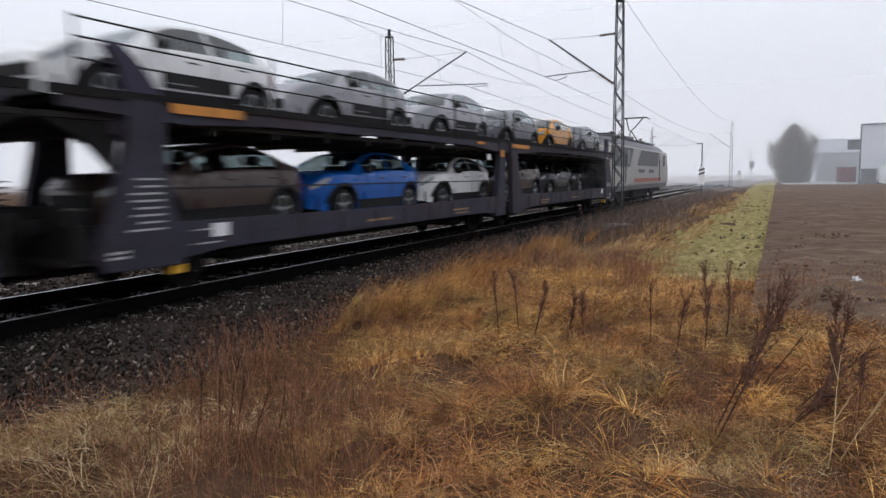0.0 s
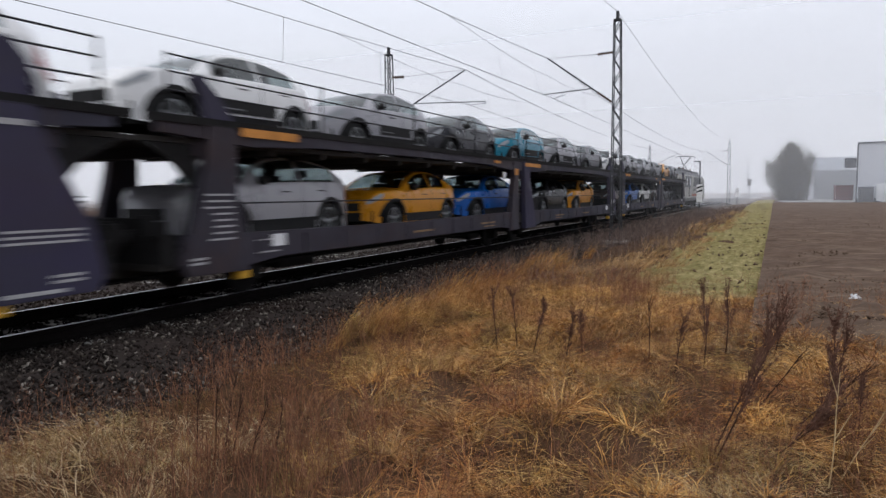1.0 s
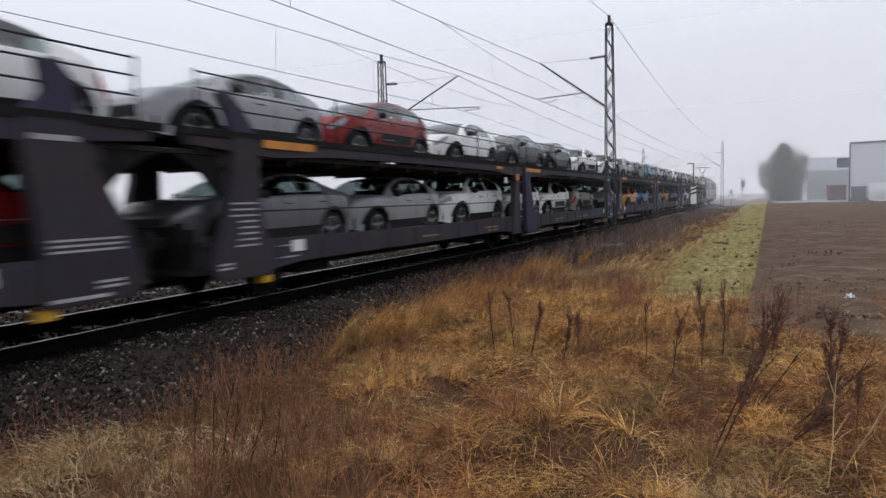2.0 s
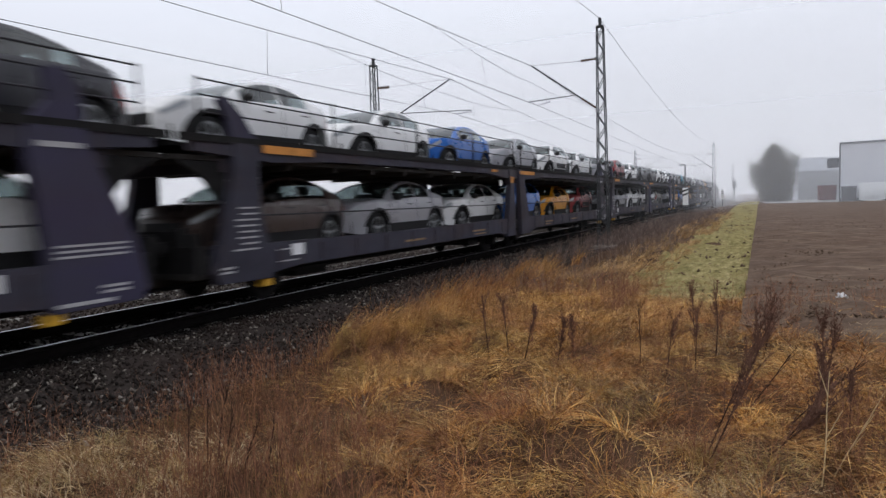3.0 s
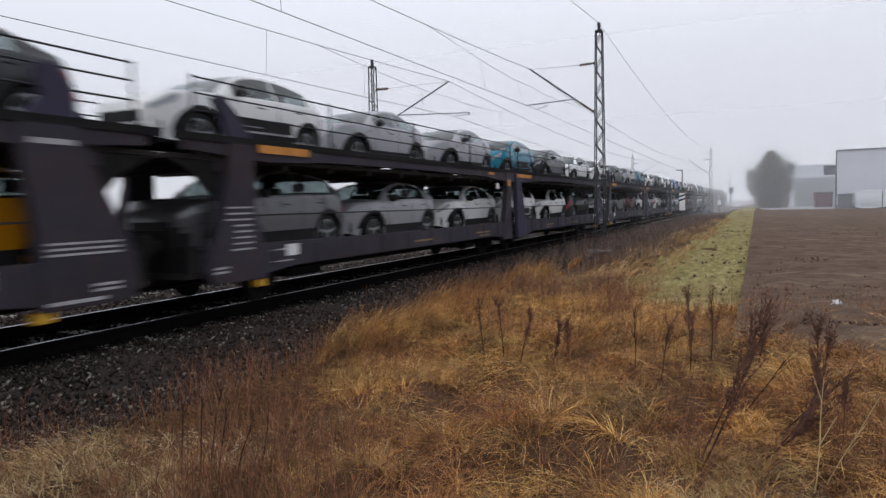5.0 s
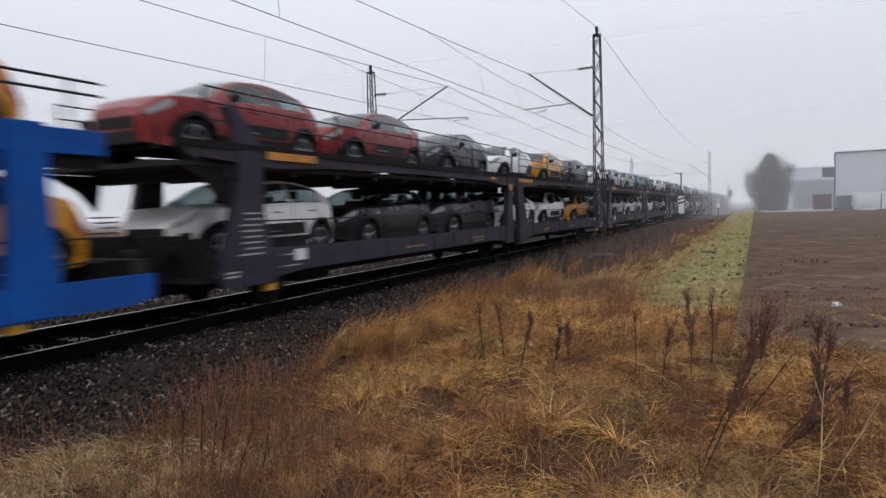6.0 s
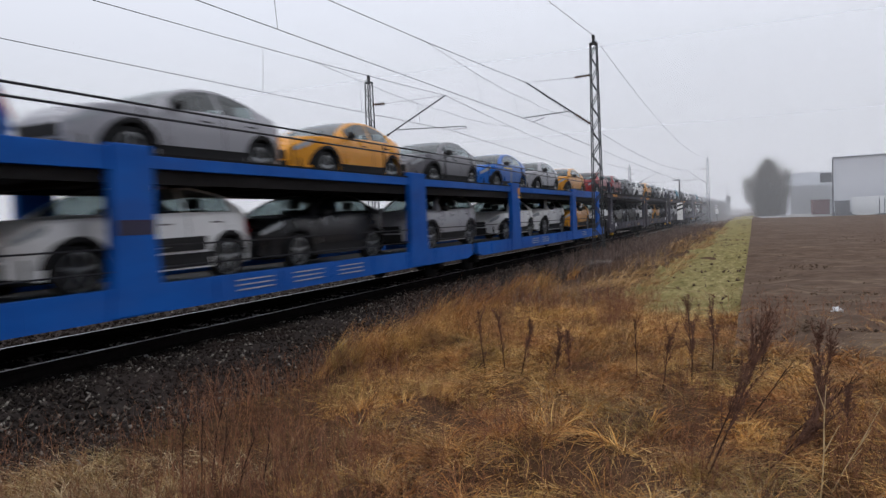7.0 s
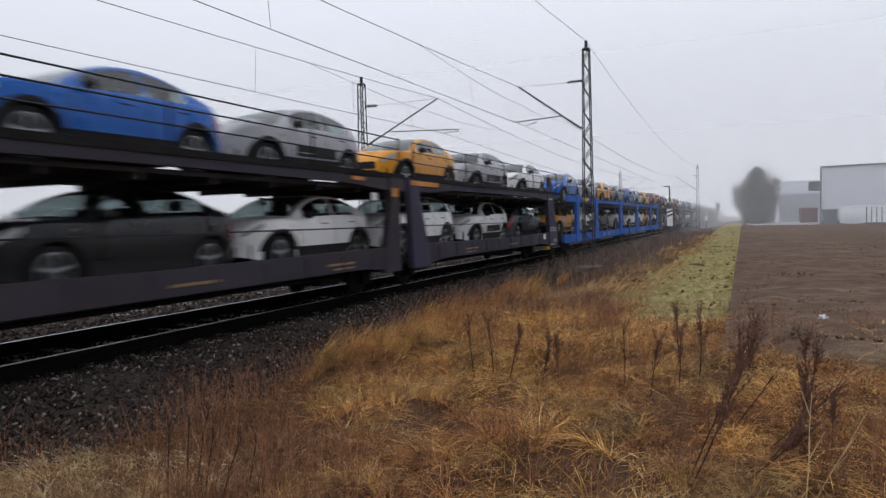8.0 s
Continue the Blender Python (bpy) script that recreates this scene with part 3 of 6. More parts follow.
COLOURS = {
    "white": ((0.74, 0.745, 0.75), "white"), "silver": ((0.30, 0.30, 0.325), "silver"), "grey": ((0.125, 0.125, 0.14), "grey"),
    "dark": ((0.028, 0.029, 0.036), "dark grey"), "black": ((0.009, 0.010, 0.013), "black"), "yellow": ((0.60, 0.25, 0.008), "orange-yellow"),
    "blue": ((0.002, 0.095, 0.39), "bright blue"), "turquoise": ((0.004, 0.165, 0.25), "turquoise"), "red": ((0.21, 0.007, 0.008), "red"),
    # first entry: the red paint again, with the lower deck's shade put into it
    "maroon": ((0.11, 0.010, 0.012), "dark red"), "green": ((0.025, 0.042, 0.040), "dark green"), "brown": ((0.055, 0.038, 0.034), "dark brown"), "taupe": ((0.20, 0.185, 0.165), "taupe"),
}
NICE = {"hatch": "hatchback with door guards", "compact": "small hatchback", "suv": "compact crossover car", "sedan": "long hatchback car"}

# the loads, from the rear of each wagon to its front; a capital letter at the end: R faces forward
GREY_UP, GREY_LOW = (-11.28, -7.0, -2.4, 2.15, 6.55, 10.9), (-10.8, -6.5, -2.12, 2.05, 6.45, 11.1)
BLUE_AT = (-220.1, -215.35, -211.0, -206.3, -201.55, -197.2, -192.4)
SPECIAL = {(0, 1): (-10.6, -6.2, -1.9, 2.5, 6.9, 11.2), (1, 1): (-10.2, -5.4, -0.9, 4.6, 9.5)}
BLUE_LOW = (-221.0, -216.4, -212.0, -206.6, -201.0, -196.6, -191.7)
LOADS = [
    # front lower cars: dark paints put in for the shade of the lower deck
    ("white silver silver grey yellow grey", "brown blue white brown dark black"),
    ("white silver dark turquoise silver grey", "silver yellow blue black yellow"),
    ("silver red white dark dark white", "grey silver white white white taupe"),
    ("white white blue silver white white", "brown silver white blue yellow red"),
    ("white dark silver turquoise white dark", "white green maroon white silver white"),
    ("white silver silver turquoise dark white", "grey silver white white white black"),
    ("red red dark white yellow dark", "white black dark white white yellow"),
    ("blue silver yellow grey blue silver yellow", "yellow white black silver white white yellow"),
    ("dark blue silver yellow silver white", "white black white white white dark"),
]
BACKWARD = {(2, 1, 5), (4, 1, 5), (5, 1, 5), (8, 1, 5)}      # cars that face the other way
# kinds of the cars in the same order: h guarded hatchback, c small hatchback, s crossover, d long hatchback
KINDS = [("hhhccc", "cccscd"), ("hhchhc", "scccc"), ("chcdch", "dcshhh"), ("cccchc", "cddsch"), ("hdhhcc", "hcschs"),
         ("hcchcc", "scchcs"), ("hhcchc", "hcsdhc"), ("ccccccc", "chcscsc"), ("cchchc", "hccshd")]
STYLE_OF = {"h": "hatch", "c": "compact", "s": "suv", "d": "sedan"}
# how far each car stands ahead of its usual place
SHIFT = {(0, 0): (0.48, 0.70, 0.63, 0.60, 0.60, 0.60), (0, 1): (0.42, 0.26, 0.33, 0.33, 0.30, 0.10),
         (1, 0): (0.21, 0.45, 0.15, 0.17, 0.24, 0.39), (1, 1): (0.10, 0.23, 0.20, 0.65, 0.30),
         (2, 0): (0.20, 0.20, 0.10, -0.09, -0.37, 0.14), (2, 1): (0.30, 0.30, 0.20, 0.0, -0.47, -0.60),
         (3, 0): (0.47, 0.56, 0.10, 0.30, 0.40, 0.40), (3, 1): (0.40, 0.46, 0.60, 0.40, 0.40, 0.20),
         (4, 0): (0.28, 0.58, 0.43, 0.33, 0.48, 0.65), (4, 1): (0.37, 0.31, 0.05, 0.37, 0.32, 0.22),
         (5, 0): (0.30, 0.40, 0.30, 0.36, 0.20, 0.48), (5, 1): (0.38, 0.38, 0.38, 0.40, 0.36, 0.20),
         (7, 0): (0.05, 0.03, 0.13, 0.10, 0.10, 0.19, 0.15), (7, 1): (0.2, 0.21, 0.2, 0.2, 0.29, 0.13, 0.15),
         (8, 0): (0.10, 0.12, -0.20, 0.32, 0.72, 0.92), (8, 1): (0.0, -0.13, -0.23, 0.20, 0.73, 0.10)}
HALF = 13.485
UP_FLOOR, LOW_FLOOR = 2.25, 0.66
MOVERS = []                                                  # things of the train, with their place on it


def rides(ob, s, x=XT, z=0.0, turn=0.0):
    ob.matrix_basis = pose(x, s + train_at(0), z, 0, 0, turn)
    MOVERS.append((ob, s, x, z, turn))


def build_loads():
    rnd = random.Random(4)
    first = {k: build_car(k) for k in STYLES}
    used = set()
    for unit, (up, low) in enumerate(LOADS):
        for deck, names in enumerate((up, low)):
            for k, colour in enumerate(names.split()):
                if unit == 7:
                    s = (BLUE_AT, BLUE_LOW)[deck][k]
                elif unit == 8:
                    s = -238.05 + (GREY_UP, GREY_LOW)[deck][k]
                else:
                    s = -HALF * (2 * unit + 1) + SPECIAL.get((unit, deck), (GREY_UP, GREY_LOW)[deck])[k]
                s += SHIFT[unit, deck][k] if (unit, deck) in SHIFT else 0.0
                style = STYLE_OF[KINDS[unit][deck][k]]
                ob = first[style]
                if style in used:
                    ob = copy_thing(first[style], Matrix.Identity(4))
                used.add(style)
                rgb, word = COLOURS[colour]
                tint = rnd.uniform(0.92, 1.08)
                for o in ob.children:
                    if o.name.startswith("body"):
                        o.color = (*[min(1, c * tint) for c in rgb], 1)
                tagged(ob, f"new {word} {NICE[style]} on the {'upper' if deck == 0 else 'lower'} deck", "car", "new cars on the train")
                if (unit, deck, k) == (7, 0, 4):
                    part("strap", boxes((-0.885, -0.872, -0.05, 0.66, 0.845, 0.88), bevel=0.003), M_STRAP, ob, "yellow lashing strap")
                    part("strap", boxes((-0.895, -0.880, 0.02, 0.42, 0.29, 0.33), bevel=0.003), M_STRAP, ob, "yellow lashing strap")
                    part("protective_tape", boxes((-0.892, -0.882, -0.02, 0.08, 0.40, 0.83), bevel=0.003), M_RIM, ob, "pale vertical tape")
                z = (UP_FLOOR, LOW_FLOOR)[deck] + ((-0.05, 0.02)[deck] if unit == 7 else 0)
                back = (unit, deck, k) in BACKWARD
                rides(ob, s, XT + rnd.uniform(-0.04, 0.04), z, (0 if back else 180) + rnd.uniform(-0.5, 0.5))


# ---------------------------------------------------------------- wagons
def wheelset(parent, y, r=0.36):
    for side in (-1, 1):
        bm = lathe_x(bmesh.new(), side * 0.755, y, r, [(-0.06, r * 0.9), (-0.05, r), (0.05, r), (0.06, r * 0.9), (0.065, 0.12), (0.14, 0.10)] if side > 0
                     else [(-0.14, 0.10), (-0.065, 0.12), (-0.06, r * 0.9), (-0.05, r), (0.05, r), (0.06, r * 0.9)], 20)
        part("wheel", bm, M_DARK, parent, "rusty steel wheel", True)
    part("axle", tubes(0.07, ((-0.9, y, r), (0.9, y, r))), M_DARK, parent)
    for side in (-1, 1):
        bm = boxes((side * 0.95 - 0.10, side * 0.95 + 0.10, y - 0.14, y + 0.14, r - 0.14, r + 0.14),
                   (side * 0.95 - 0.06, side * 0.95 + 0.06, y - 0.55, y + 0.55, r + 0.14, r + 0.20), bevel=0.02)
        part("axle_box", bm, M_DARK, parent)


def label_bars(parent, side, rows, material, name="stencil", proud=1.505):
    """Unreadable stencilling as bars on the flank: rows of y0, y1, z0, z1."""
    x = side * proud
    for y0, y1, z0, z1 in rows:
        part(name, boxes((x - 0.004, x + 0.004, y0, y1, z0, z1)), material, parent)


def grey_half(w, d, paint, end_gap, seed):
    """Half of a two-part wagon, from the joint to its end in the direction d (1 forward, -1 back)."""
    rnd = random.Random(seed)
    E = HALF - 0.32
    Y = lambda v: d * v
    for side in (-1, 1):
        x0, x1 = side * 1.36, side * 1.50
        # deep side sill with a folded lower edge
        bm = slab(bmesh.new(), x0, x1, [(Y(a), b) for a, b in ((0.95, 0.50), (1.9, 0.585), (E - 2.2, 0.585), (E - 1.0, 0.47), (E - 0.30, 0.62), (E - 0.36, 1.0), (E - 1.3, 0.97), (6.7, 0.93), (0.80, 0.97))])
        part("side_sill", bm, paint, w)
        rib = finish("sill_rib", boxes((side * 1.50, side * 1.515, -0.03, 0.03, 0.61, 0.90)), paint)
        for k in range(10):
            put("sill_rib", rib, w, Matrix.Translation((0, Y(1.6 + 1.1 * k), 0)))
        # upper side beam, arched over the lower deck
        top = [(Y(a), b) for a, b in ((0.13, 2.46), (E, 2.50))]
        low = [(Y(a), b) for a, b in ((E, 2.28), (E - 1.6, 2.18), (E - 3.2, 2.25), (6.7, 2.27), (2.6, 2.25), (1.1, 2.16), (0.13, 2.16))]
        bm = slab(bmesh.new(), x0, x1, top + low)
        part("upper_beam", bm, paint, w)
        # lip of the upper deck
        part("deck_lip", boxes((side * 1.46, side * 1.525, Y(0.13), Y(E + 0.22), 2.405, 2.505)), M_DARK, w)
        # sloping post at the joint
        bm = slab(bmesh.new(), side * 1.38, side * 1.525, [(Y(a), b) for a, b in (((0.18, 0.45), (1.16, 0.45), (1.04, 0.78), (0.53, 1.95), (0.60, 2.20), (0.60, 2.44), (0.02, 2.44)) if d > 0 else ((0.42, 0.45), (1.16, 0.45), (1.10, 0.78), (0.80, 1.95), (0.88, 2.20), (0.88, 2.44), (0.45, 2.44)))], 0.015)
        part("joint_post", bm, M_VIOLET if (seed + (d > 0)) % 3 == 0 else paint, w)
        # plate at the end, wide at its foot
        front = ((E - 0.22, 0.62), (E - 0.30, 0.46), (E - 1.45, 0.44), (E - 1.45, 1.0), (E - 1.50, 1.5), (E - 1.62, 2.2), (E - 1.6, 2.44), (E - 0.92, 2.44), (E - 0.90, 2.2), (E - 0.32, 1.15))
        bm = slab(bmesh.new(), side * 1.38, side * 1.525, [(Y(a), b) for a, b in front if d > 0] or [(Y(a), b) for a, b in ((E - 0.25, 0.62), (E - 0.33, 0.46), (E - 1.45, 0.44), (E - 1.40, 1.0), (E - 1.22, 1.5), (E - 1.26, 2.2), (E - 1.22, 2.44), (E - 0.74, 2.44), (E - 0.72, 1.95), (E - 0.48, 1.1))], 0.015)
        if d < 0 and side < 0:
            bmesh.ops.translate(bm, verts=bm.verts[:], vec=(0, 0.8, 0))
        part("end_post", bm, M_VIOLET if d > 0 and seed == 2 else paint, w)
        # guard cables and stanchions of the upper deck
        for z in (2.80, 3.03, 3.24):
            part("guard_cable", tubes(0.013, ((side * 1.47, Y(0.35), z), (side * 1.47, Y(E - 0.15), z)), sides=6), M_WIRE, w)
        part("guard_cable", tubes(0.012, ((side * 1.45, Y(0.9), 1.39), (side * 1.45, Y(E - 1.3), 1.39)), sides=6), M_WIRE, w)
        for k in range(5):
            y = Y(0.35 + k * (E - 0.5) / 4)
            part("stanchion", boxes((side * 1.455, side * 1.48, y - 0.012, y + 0.012, 2.50, 3.27)), M_DARK, w)
        label_bars(w, side, [(Y(0.10), Y(1.55), 2.29, 2.395)] if d > 0 else [(Y(E - 2.6), Y(E - 1.35), 2.31, 2.43), (Y(1.9), Y(2.35), 2.30, 2.37)], M_ORANGE, "orange_strip", 1.529)
        a = rnd.uniform(2.0, 3.4)
        label_bars(w, side, [(Y(a), Y(a + 0.9), 0.72, 0.76), (Y(a), Y(a + 0.7), 0.64, 0.67), (Y(a + 3.6), Y(a + 4.5), 0.70, 0.74)], M_TAN, "tan_stencil")
        if d < 0:
            rows = [(Y(E - 1.16), Y(E - 1.16 + rnd.uniform(0.34, 0.55)), 0.90 + 0.085 * k, 0.925 + 0.085 * k) for k in range(8)]
            rows += [(Y(E - 0.62), Y(E - 0.36), 0.60, 0.63), (Y(E - 0.62), Y(E - 0.36), 0.66, 0.69)]
            label_bars(w, side, [(Y(E - 2.1), Y(E - 1.6), 0.66, 0.68), (Y(E - 2.1), Y(E - 1.6), 0.84, 0.86)], M_WHITE)
        else:
            rows = [(Y(E - 1.38), Y(E - 0.48), 1.02 + 0.06 * k, 1.045 + 0.06 * k) for k in range(3)]
            rows += [(Y(E - 1.5), Y(E - 0.98), 2.20, 2.26), (Y(E - 0.85), Y(E - 0.5), 0.60, 0.63), (Y(E - 0.85), Y(E - 0.5), 0.66, 0.69), (Y(E - 1.4), Y(E - 0.7), 0.50, 0.54)]
        label_bars(w, side, rows, M_WHITE, proud=1.528)
        # curved fin above the end plate, up to the guard cables
        fin = ((E - 1.30, 2.44), (E - 0.78, 2.44), (E - 0.70, 2.72), (E - 0.52, 3.00), (E - 0.66, 3.07), (E - 0.98, 2.82)) if d < 0 else ((E - 1.58, 2.44), (E - 0.92, 2.44), (E - 0.94, 2.85), (E - 1.15, 3.08), (E - 1.36, 3.02), (E - 1.30, 2.70))
        part("end_fin", slab(bmesh.new(), side * 1.40, side * 1.50, [(Y(a), b) for a, b in fin], 0.01), M_VIOLET, w, "curved end bracket")
        if d < 0:
            part("orange_panel", boxes((side * 1.518, side * 1.530, Y(0.52), Y(0.78), 2.02, 2.20)), M_ORANGE, w)
            part("paper_sheet", boxes((side * 1.40, side * 1.415, Y(1.22), Y(1.44), 1.93, 2.09), bevel=0.003), M_PAPER, w, "white sheet hanging below the deck")
        part("paper_label", boxes((side * 1.505, side * 1.512, Y(E - 2.25), Y(E - 1.95), 0.74, 0.92)), M_PAPER, w)
        part("brake_block_box", boxes((side * 1.32, side * 1.47, Y(E - 1.50), Y(E - 1.29), 0.32, 0.45), bevel=0.02), M_YELLOW, w, "yellow cast box below the sill")
        part("tail_lamp_bracket", boxes((side * 1.30, side * 1.40, Y(E - 0.10), Y(E + 0.02), 0.98, 1.18), bevel=0.01), M_DARK, w)
        # buffers
        bm = tube(bmesh.new(), (side * 0.875, Y(E - 0.2), 0.98), (side * 0.875, Y(E + 0.24), 0.98), 0.10, 12)
        tube(bm, (side * 0.875, Y(E + 0.24), 0.98), (side * 0.875, Y(E + 0.29), 0.98), 0.22, 18)
        part("buffer", bm, M_DARK, w, "", False)
    # decks
    part("lower_deck", boxes((-1.37, 1.37, Y(0.2), Y(E), 0.56, 0.64), (-0.5, 0.5, Y(0.2), Y(E), 0.42, 0.56)), M_FLOOR, w)
    part("upper_deck", boxes((-1.37, 1.37, Y(0.13), Y(E + 0.24), 2.17, 2.235)), M_FLOOR, w, "dark upper deck plate")
    for k in range(10):
        part("deck_rib", boxes((-1.37, 1.37, Y(0.6 + 1.3 * k) - 0.04, Y(0.6 + 1.3 * k) + 0.04, 2.08, 2.17)), M_FLOOR, w)
    for side in (-1, 1):
        part("wheel_track", boxes((side * 0.75 - 0.22, side * 0.75 + 0.22, Y(0.13), Y(E + 0.24), 2.235, 2.262)), M_FLOOR, w)
    part("end_cross_beam", boxes((-1.4, 1.4, Y(E - 0.25), Y(E - 0.02), 0.62, 1.0)), M_DARK, w)
    part("end_ramp", boxes((-1.15, 1.15, Y(E - 0.10), Y(E - 0.04), 1.0, 1.22), (-1.15, -1.05, Y(E - 0.16), Y(E), 0.9, 1.26), (1.05, 1.15, Y(E - 0.16), Y(E), 0.9, 1.26), (-0.05, 0.05, Y(E - 0.14), Y(E), 0.9, 1.24), bevel=0.012), M_DARK, w, "folded dark loading ramp")
    part("draw_hook", boxes((-0.06, 0.06, Y(E - 0.1), Y(E + 0.22), 0.90, 1.0), (-0.05, 0.05, Y(E + 0.16), Y(E + 0.26), 0.72, 0.96), bevel=0.015), M_DARK, w)
    for x in (-0.45, 0.45):
        part("brake_hose", poly_tube(bmesh.new(), [(x, Y(E), 0.75), (x, Y(E + 0.12), 0.62), (x * 0.8, Y(E + 0.2), 0.45), (x * 0.5, Y(E + 0.22), 0.40)], 0.022, 6), M_DARK, w)
    for side in (-1, 1):
        part("end_bracket", slab(bmesh.new(), side * 1.30, side * 1.37, [(Y(E - 0.75), 2.16), (Y(E + 0.18), 2.16), (Y(E - 0.30), 1.92), (Y(E - 0.62), 1.60)]), M_DARK, w)
    part("end_arch", boxes((-1.4, 1.4, Y(E - 0.9), Y(E - 0.6), 2.02, 2.2)), paint, w)
    wheelset(w, Y(1.05))
    wheelset(w, Y(E - 2.1))
    part("brake_gear", boxes((-0.8, 0.8, Y(1.7), Y(2.4), 0.28, 0.42), bevel=0.03), M_DARK, w)
    part("centre_sill", boxes((-0.62, 0.62, Y(0.2), Y(E - 0.3), 0.37, 0.415)), M_DARK, w)
    part("air_tank", boxes((-0.6, 0.6, Y(E - 4.2), Y(E - 3.2), 0.25, 0.42), bevel=0.03), M_DARK, w)


def build_grey_wagon(variant):
    w = thing("car_transporter_wagon", "", "railway wagon", "wagons of the train")
    grey_half(w, 1, M_GREY[variant], 0.3, 2 + variant)
    grey_half(w, -1, M_GREY[(variant + 1) % 2], 0.3, 4 + variant)
    part("joint_coupler", boxes((-0.25, 0.25, -0.3, 0.3, 0.55, 0.85), (-1.2, 1.2, -0.16, 0.16, 2.19, 2.23)), M_DARK, w)
    return w


def build_blue_wagon():
    mid = -206.4
    w = thing("car_transporter_wagon", "bright blue double-deck car transporter wagon loaded with new cars", "railway wagon", "wagons of the train")
    Y = lambda s: s - mid
    a, b = Y(-223.9), Y(-189.3)
    for side in (-1, 1):
        for lo, hi in ((a, Y(-206.6)), (Y(-206.2), b)):
            bm = slab(bmesh.new(), side * 1.36, side * 1.49, [(lo, 0.52), (lo + 0.3, 0.45), (hi - 0.3, 0.45), (hi, 0.52), (hi, 0.80), (lo, 0.80)])
            part("side_sill", bm, M_BLUE, w)
            for k in range(int((hi - lo - 1) / 1.4)):
                part("sill_rib", boxes((side * 1.49, side * 1.505, lo + 1.0 + 1.4 * k, lo + 1.06 + 1.4 * k, 0.50, 0.77)), M_BLUE, w)
        part("upper_beam", boxes((side * 1.40, side * 1.49, Y(-217.2), Y(-195.3), 2.225, 2.385), bevel=0.01), M_BLUE, w)
        for lo, hi in ((a + 0.6, Y(-217.2)), (Y(-195.3), b - 0.6)):
            part("end_beam", boxes((side * 1.40, side * 1.49, lo, hi, 2.19, 2.465), bevel=0.01), M_BLUE, w)
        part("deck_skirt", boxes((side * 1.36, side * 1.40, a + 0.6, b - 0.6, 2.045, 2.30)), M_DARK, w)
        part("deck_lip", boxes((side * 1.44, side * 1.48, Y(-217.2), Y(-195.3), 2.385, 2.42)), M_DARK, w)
        for z in (1.27, 1.0):
            part("guard_cable", tubes(0.011, ((side * 1.45, a + 0.8, z), (side * 1.45, b - 0.6, z)), sides=6), M_WIRE, w)
        for s, wd in ((-190.85, 0.45), (-195.5, 0.55), (-203.0, 0.75), (-209.7, 0.75), (-217.2, 0.60), (-221.4, 0.60)):
            y = Y(s) + (0.8 if side < 0 else 0)
            bm = slab(bmesh.new(), side * 1.40, side * 1.53, [(y - wd / 2 - 0.12, 0.46), (y + wd / 2 + 0.12, 0.46), (y + wd / 2 + 0.04, 0.95), (y + wd / 2, 1.4), (y + wd / 2, 2.50), (y - wd / 2, 2.50), (y - wd / 2, 1.4), (y - wd / 2 - 0.04, 0.95)], 0.02)
            part("post", bm, M_BLUE, w)
        for k, z in enumerate((2.86, 3.00)):
            part("guard_cable", tubes(0.016, ((side * 1.47, a + 0.6, z), (side * 1.47, b - 0.6, z))), M_WIRE, w)
        for k in range(12):
            y = a + 1 + k * (b - a - 2) / 11
            part("stanchion", boxes((side * 1.455, side * 1.475, y - 0.01, y + 0.01, 2.45, 3.02)), M_DARK, w)
        for s in (-217.2,):
            part("post_band", boxes((side * 1.528, side * 1.534, Y(s) - 0.28 + (0.8 if side < 0 else 0), Y(s) + 0.28 + (0.8 if side < 0 else 0), 1.42, 1.60)), M_VIOLET, w, "dull violet primer band")
        part("yellow_panel", boxes((side * 1.495, side * 1.50, Y(-220.5), Y(-218.9), 2.28, 2.42)), M_YELLOW, w)
        part("orange_panel", boxes((side * 1.532, side * 1.54, Y(-202.82), Y(-202.62), 2.14, 2.36)), M_ORANGE, w)
        part("yellow_plate", boxes((side * 1.532, side * 1.54, Y(-202.82), Y(-202.62), 2.03, 2.11)), M_YELLOW, w)
        label_bars(w, side, [(Y(s), Y(s + 0.8), 0.56 + 0.07 * k, 0.578 + 0.07 * k) for s in (-215.5, -214.2, -212.9, -201.4, -200.2, -194.2) for k in range(3)], M_WHITE)
        label_bars(w, side, [(Y(-221.22) + (0.8 if side < 0 else 0), Y(-220.78) + (0.8 if side < 0 else 0), 1.0 + 0.1 * k, 1.05 + 0.1 * k) for k in range(10)], M_WHITE, proud=1.533)
        for y, o in ((a, -1), (b, 1)):
            bm = tube(bmesh.new(), (side * 0.875, y, 0.98), (side * 0.875, y + o * 0.28, 0.98), 0.10, 12)
            tube(bm, (side * 0.875, y + o * 0.28, 0.98), (side * 0.875, y + o * 0.33, 0.98), 0.22, 18)
            part("buffer", bm, M_DARK, w)
        part("brake_block_box", boxes((side * 1.32, side * 1.46, b - 1.80, b - 1.62, 0.34, 0.45), bevel=0.02), M_YELLOW, w)
    rows = [(-1.37, 1.37, a, b, 0.58, 0.66), (-0.5, 0.5, a, b, 0.44, 0.58), (-1.38, 1.38, b - 0.25, b, 0.6, 0.98), (-1.38, 1.38, a, a + 0.25, 0.6, 0.98)]
    part("lower_deck", boxes(*rows), M_FLOOR, w)
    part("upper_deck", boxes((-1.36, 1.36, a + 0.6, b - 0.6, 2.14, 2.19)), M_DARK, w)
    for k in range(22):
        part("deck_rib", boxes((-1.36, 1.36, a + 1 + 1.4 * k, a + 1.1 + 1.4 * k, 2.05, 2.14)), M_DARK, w)
